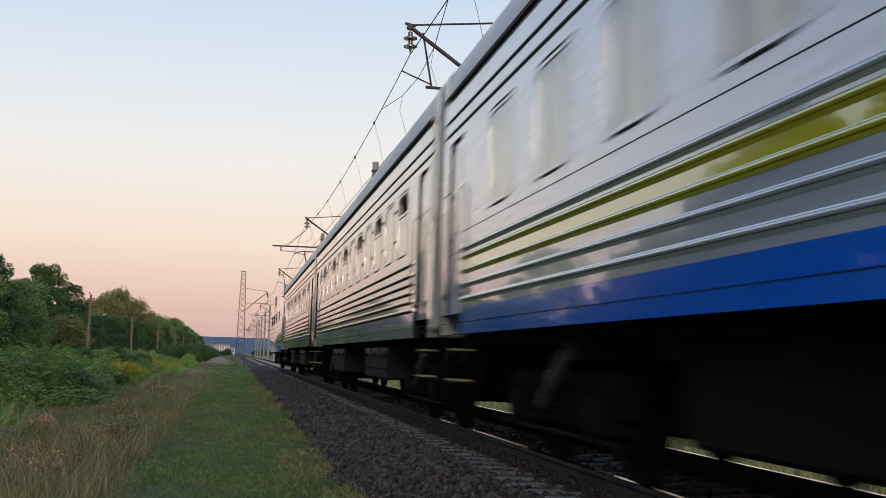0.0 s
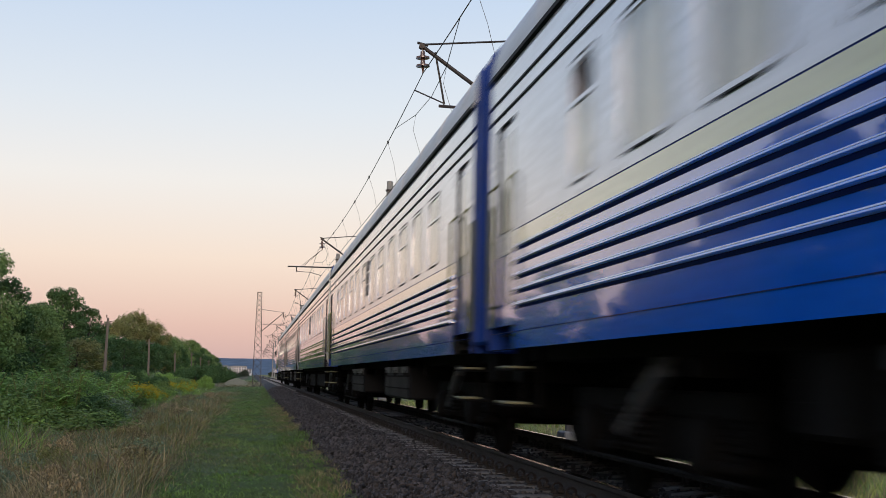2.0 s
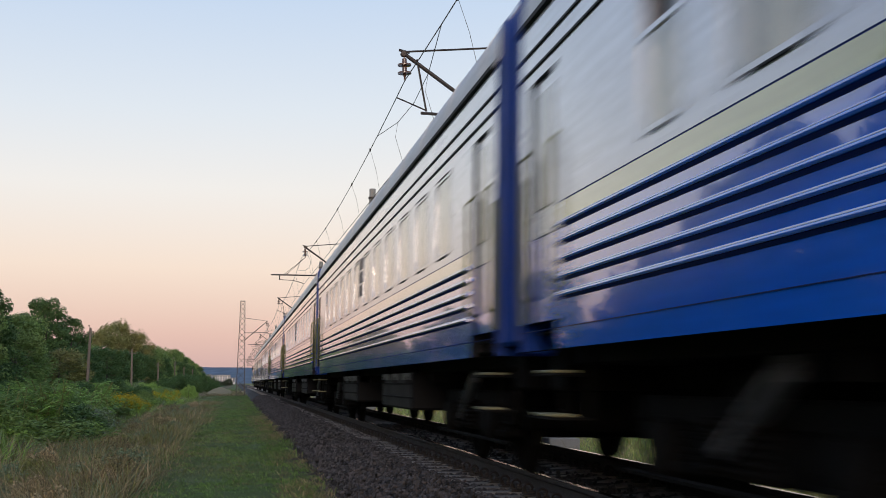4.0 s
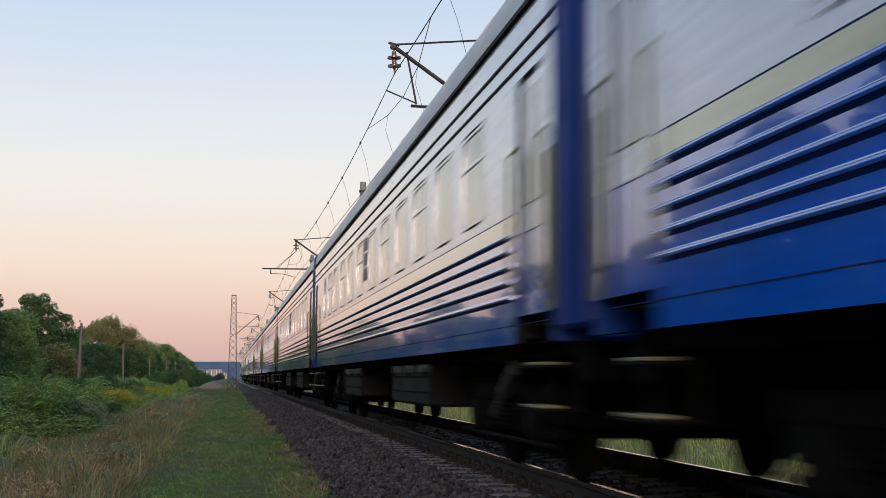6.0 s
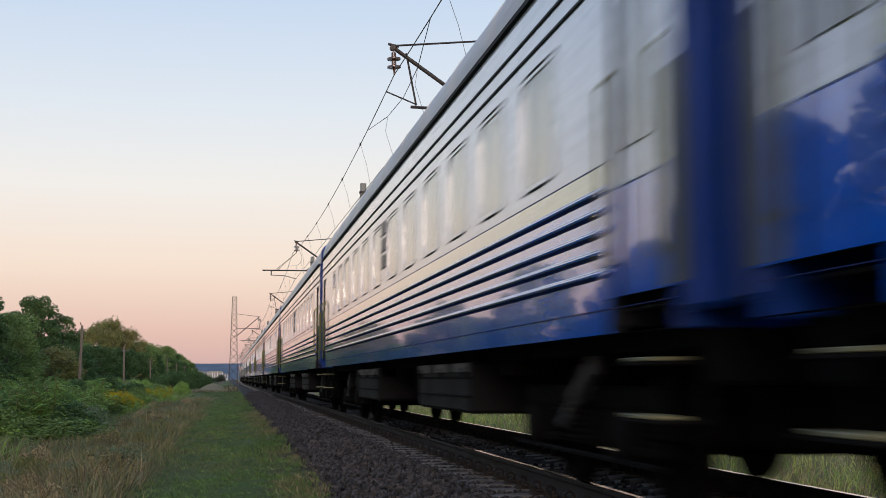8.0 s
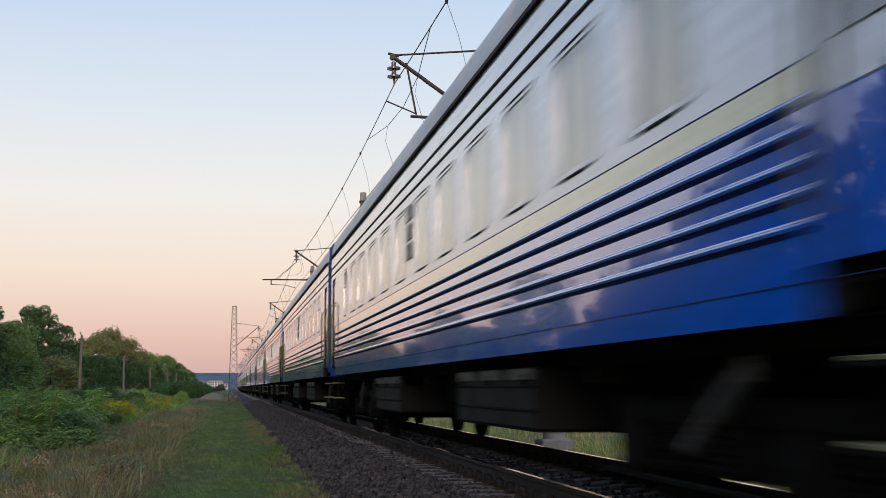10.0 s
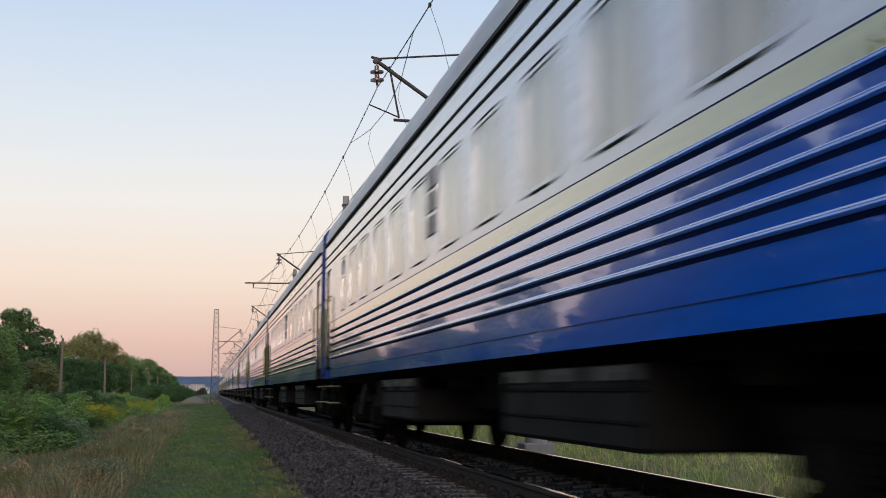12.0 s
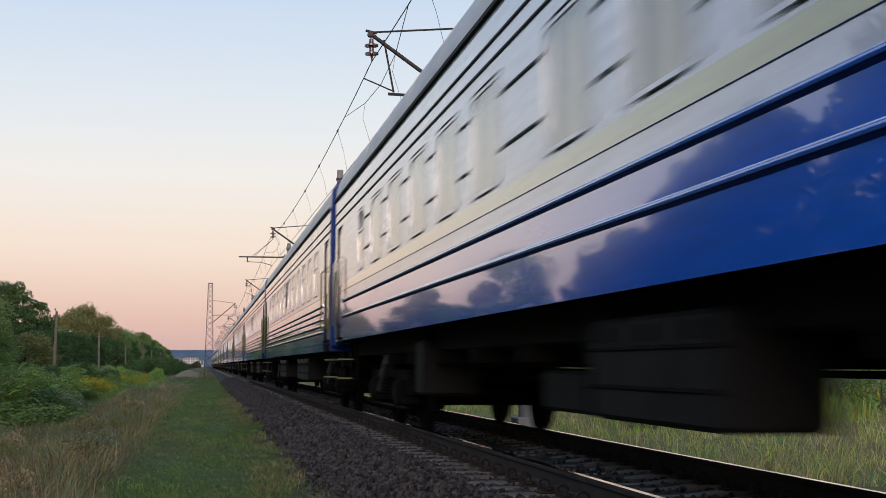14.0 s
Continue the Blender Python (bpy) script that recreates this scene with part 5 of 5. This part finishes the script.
def tuft_field(name, seed, tufts, blades, area, height, width, mats, weights, lean, label, category, patch=None, spread=0.06, near=1.7):
    """Tufts of thin bent blades; the plants' kind and height follow patches, so that neighbours are alike."""
    rng = np.random.default_rng(seed)
    x0, x1, y0, y1 = area
    xs = rng.uniform(x0, x1, tufts)
    ys = y0 + (y1 - y0) * rng.random(tufts) ** near
    cuts = np.cumsum(weights)
    V, F, idx, k = [], [], [], 0
    base = np.array([0, 1, 2, 3])
    for x, y in zip(xs.tolist(), ys.tolist()):
        if patch and not patch(x, y, rng):
            continue
        z = ground_z(x, y) - 0.01
        mound = noise.noise((x * 0.8, y * 0.3, seed))
        kind = min(len(mats) - 1, int(np.searchsorted(cuts, min(0.999, max(0.0, 0.5 + 0.75 * noise.noise((x * 0.55, y * 0.22, seed + 50)) + rng.normal(0, 0.22))))))
        h = height * rng.uniform(0.55, 1.2) * (0.85 + 0.7 * mound)
        far = 1 + max(0, y - 22) / 40
        n = blades
        w = width * rng.uniform(0.6, 1.3, n) * far
        a1 = rng.uniform(0, 6.283, n)
        ox, oy = rng.normal(0, spread * far, (2, n))
        hh = h * rng.uniform(0.5, 1.15, n)
        bx, by = rng.normal(0, lean, (2, n)) * hh + np.array([ox, oy]) * 0.8
        dx, dy = np.cos(a1) * w, np.sin(a1) * w
        cx, cy = x + ox, y + oy
        zz = np.full(n, z)
        P = np.stack([np.stack([cx - dx, cy - dy, zz], 1), np.stack([cx + dx, cy + dy, zz], 1),
                      np.stack([cx + dx * 0.8 + bx * 0.35, cy + dy * 0.8 + by * 0.35, z + hh * 0.6], 1), np.stack([cx - dx * 0.8 + bx * 0.35, cy - dy * 0.8 + by * 0.35, z + hh * 0.6], 1),
                      np.stack([cx + bx, cy + by, z + hh], 1)], 1)
        V.append(P.reshape(-1, 3))
        for j in range(n):
            F += [(k, k + 1, k + 2, k + 3), (k + 3, k + 2, k + 4)]
            k += 5
        idx += [kind] * (2 * n)
    return tagged(new(name, quick(name, np.concatenate(V).tolist(), F, mats, idx)), label, category, kind="stuff")


def build_grass():
    tuft_field("grass", 1, 15000, 8, (-5.4, -2.3, 12, 150), 0.075, 0.0045, [LAWN, LEAF_LIGHT, LAWN, HERB, LAWN], [0.35, 0.1, 0.3, 0.1, 0.15], 0.6, "short green grass on the path beside the ballast", "grass",
               lambda x, y, r: not (x > -2.5 and r.random() < 0.6))
    tuft_field("far_path_grass", 12, 5000, 6, (-6.0, -2.6, 80, 330), 0.10, 0.010, [LAWN, HERB, LAWN], [0.5, 0.2, 0.3], 0.6, "short grass along the far path", "grass", None, 0.2, 1.4)
    tuft_field("bank_grass", 13, 1600, 6, (-8.6, -3.4, 150, 225), 0.32, 0.012, [STRAW, HERB, LEAF_OLIVE], [0.4, 0.35, 0.25], 0.6, "dry brown grass on the earth bank", "grass", None, 0.3, 1.0)
    tuft_field("pale_weeds", 2, 2600, 7, (-4.9, -3.0, 13, 45), 0.09, 0.008, [LAWN_PALE], [1.0], 0.8, "pale silvery-green weeds in patches on the path", "weeds",
               lambda x, y, r: noise.noise((x * 0.8, y * 0.35, 40)) > 0.26)
    tuft_field("edge_weeds", 9, 2600, 6, (-2.95, -2.0, 12, 60), 0.11, 0.005, [LAWN, HERB, STRAW, LAWN], [0.3, 0.25, 0.2, 0.25], 0.7, "sparse dry weeds along the foot of the ballast", "weeds",
               lambda x, y, r: noise.noise((x * 1.2, y * 0.5, 14)) > -0.05)
    tuft_field("dry_grass", 3, 11000, 9, (-8.9, -4.8, 12.5, 105), 0.26, 0.0040, [STRAW, HERB, LEAF_OLIVE, STRAW, LAWN, HERB], [0.15, 0.22, 0.17, 0.16, 0.15, 0.15], 0.8, "dry brown grass with seed heads beside the path", "grass",
               lambda x, y, r: r.random() < min(1, (-x - 4.85 - 1.1 * noise.noise((x * 0.4, y * 0.16, 5))) / 0.9), 0.12)
    tuft_field("seed_stalks", 10, 1500, 3, (-9.2, -5.0, 13, 60), 0.62, 0.0035, [STRAW, LAWN_PALE], [0.7, 0.3], 0.25, "tall pale seed stalks standing over the dry grass", "grass", None, 0.1)
    tuft_field("dark_herbs", 8, 3600, 12, (-8.8, -5.2, 14, 80), 0.42, 0.009, [HERB, LEAF_OLIVE, LEAF_GREY], [0.5, 0.3, 0.2], 0.45, "brown-green herbs among the dry grass", "weeds",
               lambda x, y, r: noise.noise((x * 0.6, y * 0.2, 70)) > 0.05, 0.14)
    tuft_field("tall_weeds", 4, 6500, 9, (-16, -8.3, 24, 125), 0.60, 0.014, [LEAF, LEAF_LIGHT, HERB, LEAF_GREY, LEAF], [0.3, 0.25, 0.12, 0.18, 0.15], 0.4, "tall green weeds and nettles at the meadow's edge", "weeds", None, 0.22)
    tuft_field("far_side_grass", 6, 8000, 8, (2.5, 30, 15, 75), 0.36, 0.006, [STRAW, LEAF_LIGHT, FAR_GREEN, STRAW, FAR_GREEN], [0.22, 0.16, 0.24, 0.2, 0.18], 0.45, "tall mixed dry grass and weeds beyond the far rail", "grass",
               lambda x, y, r: x < 3 + y * 0.6, 0.12)
    tuft_field("far_side_stalks", 11, 1200, 3, (5, 24, 18, 50), 0.75, 0.005, [STRAW, LAWN_PALE], [0.6, 0.4], 0.2, "pale seed stalks beyond the far rail", "grass", lambda x, y, r: x < 3 + y * 0.6, 0.1)
    tuft_field("far_side_flowers", 7, 1500, 8, (6, 24, 30, 70), 0.75, 0.02, [GOLD, LEAF_LIGHT, LEAF_OLIVE], [0.3, 0.45, 0.25], 0.3, "yellow flowering weeds beyond the track", "wildflowers",
               lambda x, y, r: noise.noise((x * 0.3, y * 0.15, 7)) > 0.1, 0.2)


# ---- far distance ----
# Distance haze is mixed into the ridge colour as blue.
HILL = material("haze_blue_wooded_hill", (0.145, 0.185, 0.235), 1.0, second=(0.10, 0.135, 0.165), scale=0.012, grain=0.05, bump=0.0, specular=0.0)
EARTH = material("bare_brown_earth", (0.25, 0.18, 0.085), 0.95, second=(0.16, 0.15, 0.05), scale=0.5, grain=6, amount=0.8, bump=0.6)
BLOCK = material("pale_block_wall", (0.75, 0.72, 0.70), 0.9, second=(0.5, 0.47, 0.46), scale=0.1, grain=1, bump=0.0)
PANE = material("distant_window_pane", (0.12, 0.14, 0.17), 0.25, bump=0.0)
FARTREE = leafy("distant_trees", (0.06, 0.085, 0.055), (0.08, 0.095, 0.06))


def build_hills():
    for name, y, top, seed in (("far_hill", 3300, 53, 1), ("near_hill", 2300, 31, 2)):
        v, f = [], []
        n = 160
        for i in range(n + 1):
            x = -2400 + 4800 * i / n
            h = top * (0.8 + 0.22 * noise.noise((x * 0.0016, seed * 7, 0)) + 0.05 * noise.noise((x * 0.03, seed, 1)))
            v += [(x, y, -6), (x, y + 250, h), (x, y + 1000, -6)]
        for i in range(n):
            f += [(3 * i, 3 * i + 3, 3 * i + 4, 3 * i + 1), (3 * i + 1, 3 * i + 4, 3 * i + 5, 3 * i + 2)]
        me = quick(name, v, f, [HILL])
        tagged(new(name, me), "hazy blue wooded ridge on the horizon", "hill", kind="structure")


def apartment_block(x, y, w, d, h, floors, bays):
    root = new("apartment_building")
    tagged(root, "distant pale apartment block with rows of windows", "building", group="distant buildings")
    s = Shape()
    s.box(-w / 2, w / 2, 0, d, -3, h)
    part("wall", s, BLOCK, root)
    r = Shape()
    r.box(-w / 2 - 0.3, w / 2 + 0.3, -0.3, d + 0.3, h, h + 0.7)
    part("roof", r, CONCRETE, root)
    me = None
    for i in range(floors):
        for j in range(bays):
            if me is None:
                g = Shape()
                g.box(-0.8, 0.8, -0.06, 0.1, -0.75, 0.75)
                me = g.data("window", PANE)
            o = part("window", me, None, root)
            o.location = (-w / 2 + w * (j + 0.5) / bays, 0, 1.8 + (h - 1.2) * (i + 0.2) / floors)
    root.location = (x, y, 0)


def build_bank():
    """A low bank of bare brown earth with dry grass beside the lattice mast."""
    v, f, n = [], [], 14
    for j in range(n + 1):
        for i in range(n + 1):
            x, y = -8.2 + 4.4 * i / n, 158 + 62 * j / n
            up = max(0.0, math.sin(math.pi * i / n)) * max(0.0, math.sin(math.pi * j / n)) ** 0.5
            v.append((x, y, ground_z(x, y) - 0.05 + 0.95 * up * (1 + 0.25 * noise.noise((x, y * 0.3, 8)))))
    f = [(j * (n + 1) + i, j * (n + 1) + i + 1, (j + 1) * (n + 1) + i + 1, (j + 1) * (n + 1) + i) for j in range(n) for i in range(n)]
    me = quick("earth_bank", v, f, [EARTH])
    me.polygons.foreach_set("use_smooth", [True] * len(me.polygons))
    tagged(new("earth_bank", me), "low brown earth bank with dry grass beside the track", "bank", kind="structure")


def build_distance():
    build_hills()
    build_bank()
    for x, y, w, h, fl, ba in ((-29.5, 1150, 9, 8.5, 3, 4), (-22, 1180, 5, 8, 3, 2), (-14, 1120, 11, 8.2, 3, 5), (-6.5, 1150, 5, 5.5, 2, 2), (-34, 1250, 6, 6.5, 2, 3)):
        apartment_block(x, y, w, 10, h * 0.82, fl, ba)
    rng = random.Random(5)
    meshes = tree_mesh(55, 7, 3.0, 1500, 0.4, [FARTREE])
    for i in range(46):
        x, y = rng.uniform(-60, 40), rng.uniform(620, 1050)
        if x > -6 and x < 8:
            x -= 16
        make_tree("tree", meshes, "small hazy tree in the far distance", "tree", "far trees", at_ground(x * y / 800, y, rng.uniform(0, 360), rng.uniform(0.5, 0.9), rng.uniform(0.2, 0.55)))


# ---- put it together ----
build_sleepers()
for y, rev in SUPPORTS:
    if y == 150.0:
        lattice_mast(-3.10, y)
        bracket(y, -2.9, False, -1)
    else:
        concrete_mast(y)
        bracket(y, 3.1, rev)
wires()
for y, x, top in ((95, -14.25, 4.65), (136, -14.3, 4.2), (181, -14.25, 3.5), (229, -14.25, 4.4), (272, -14.3, 4.0), (318, -14.2, 4.0)):
    utility_pole(x, y, top)
build_trees()
build_bushes()
build_grass()
build_distance()

GAP = 13.70                     # the first gap between coaches, along the line at the clip's start
train = []
first = coach("white", 21.95, STD_BOXES)
train.append((first, GAP + 21.95 / 2))
second = coach("white", 23.4, STD_BOXES)
train.append((second, GAP + 21.95 + 23.4 / 2))
train.append((locomotive(), GAP + 21.95 + 23.4 + 11.6))
train.append((coach("silver", 24.54, SILVER_BOXES), GAP - 12.27))
plain, vented = coach("blue", 24.54, STD_BOXES), coach("blue", 24.54, STD_BOXES, True)
for i in range(1, 13):
    model = vented if i in (1, 5, 8, 12) else plain
    unit = model if i in (1, 2) else copy_thing(model, pose(0, 0, 0))
    train.append((unit, GAP - 12.27 - 24.54 * i))
train.append((coach("smooth", 24.54, END_BOXES), GAP - 12.27 - 24.54 * 13))


def travelled(t):
    return 23.69 * t - 0.02455 * t * t


def motions():
    for ob, y in train:
        walk(ob, [(t, pose(0, y + travelled(t), 0)) for t in (0, 2, 4, 6, 8, 10, 12, 14)])


motions()
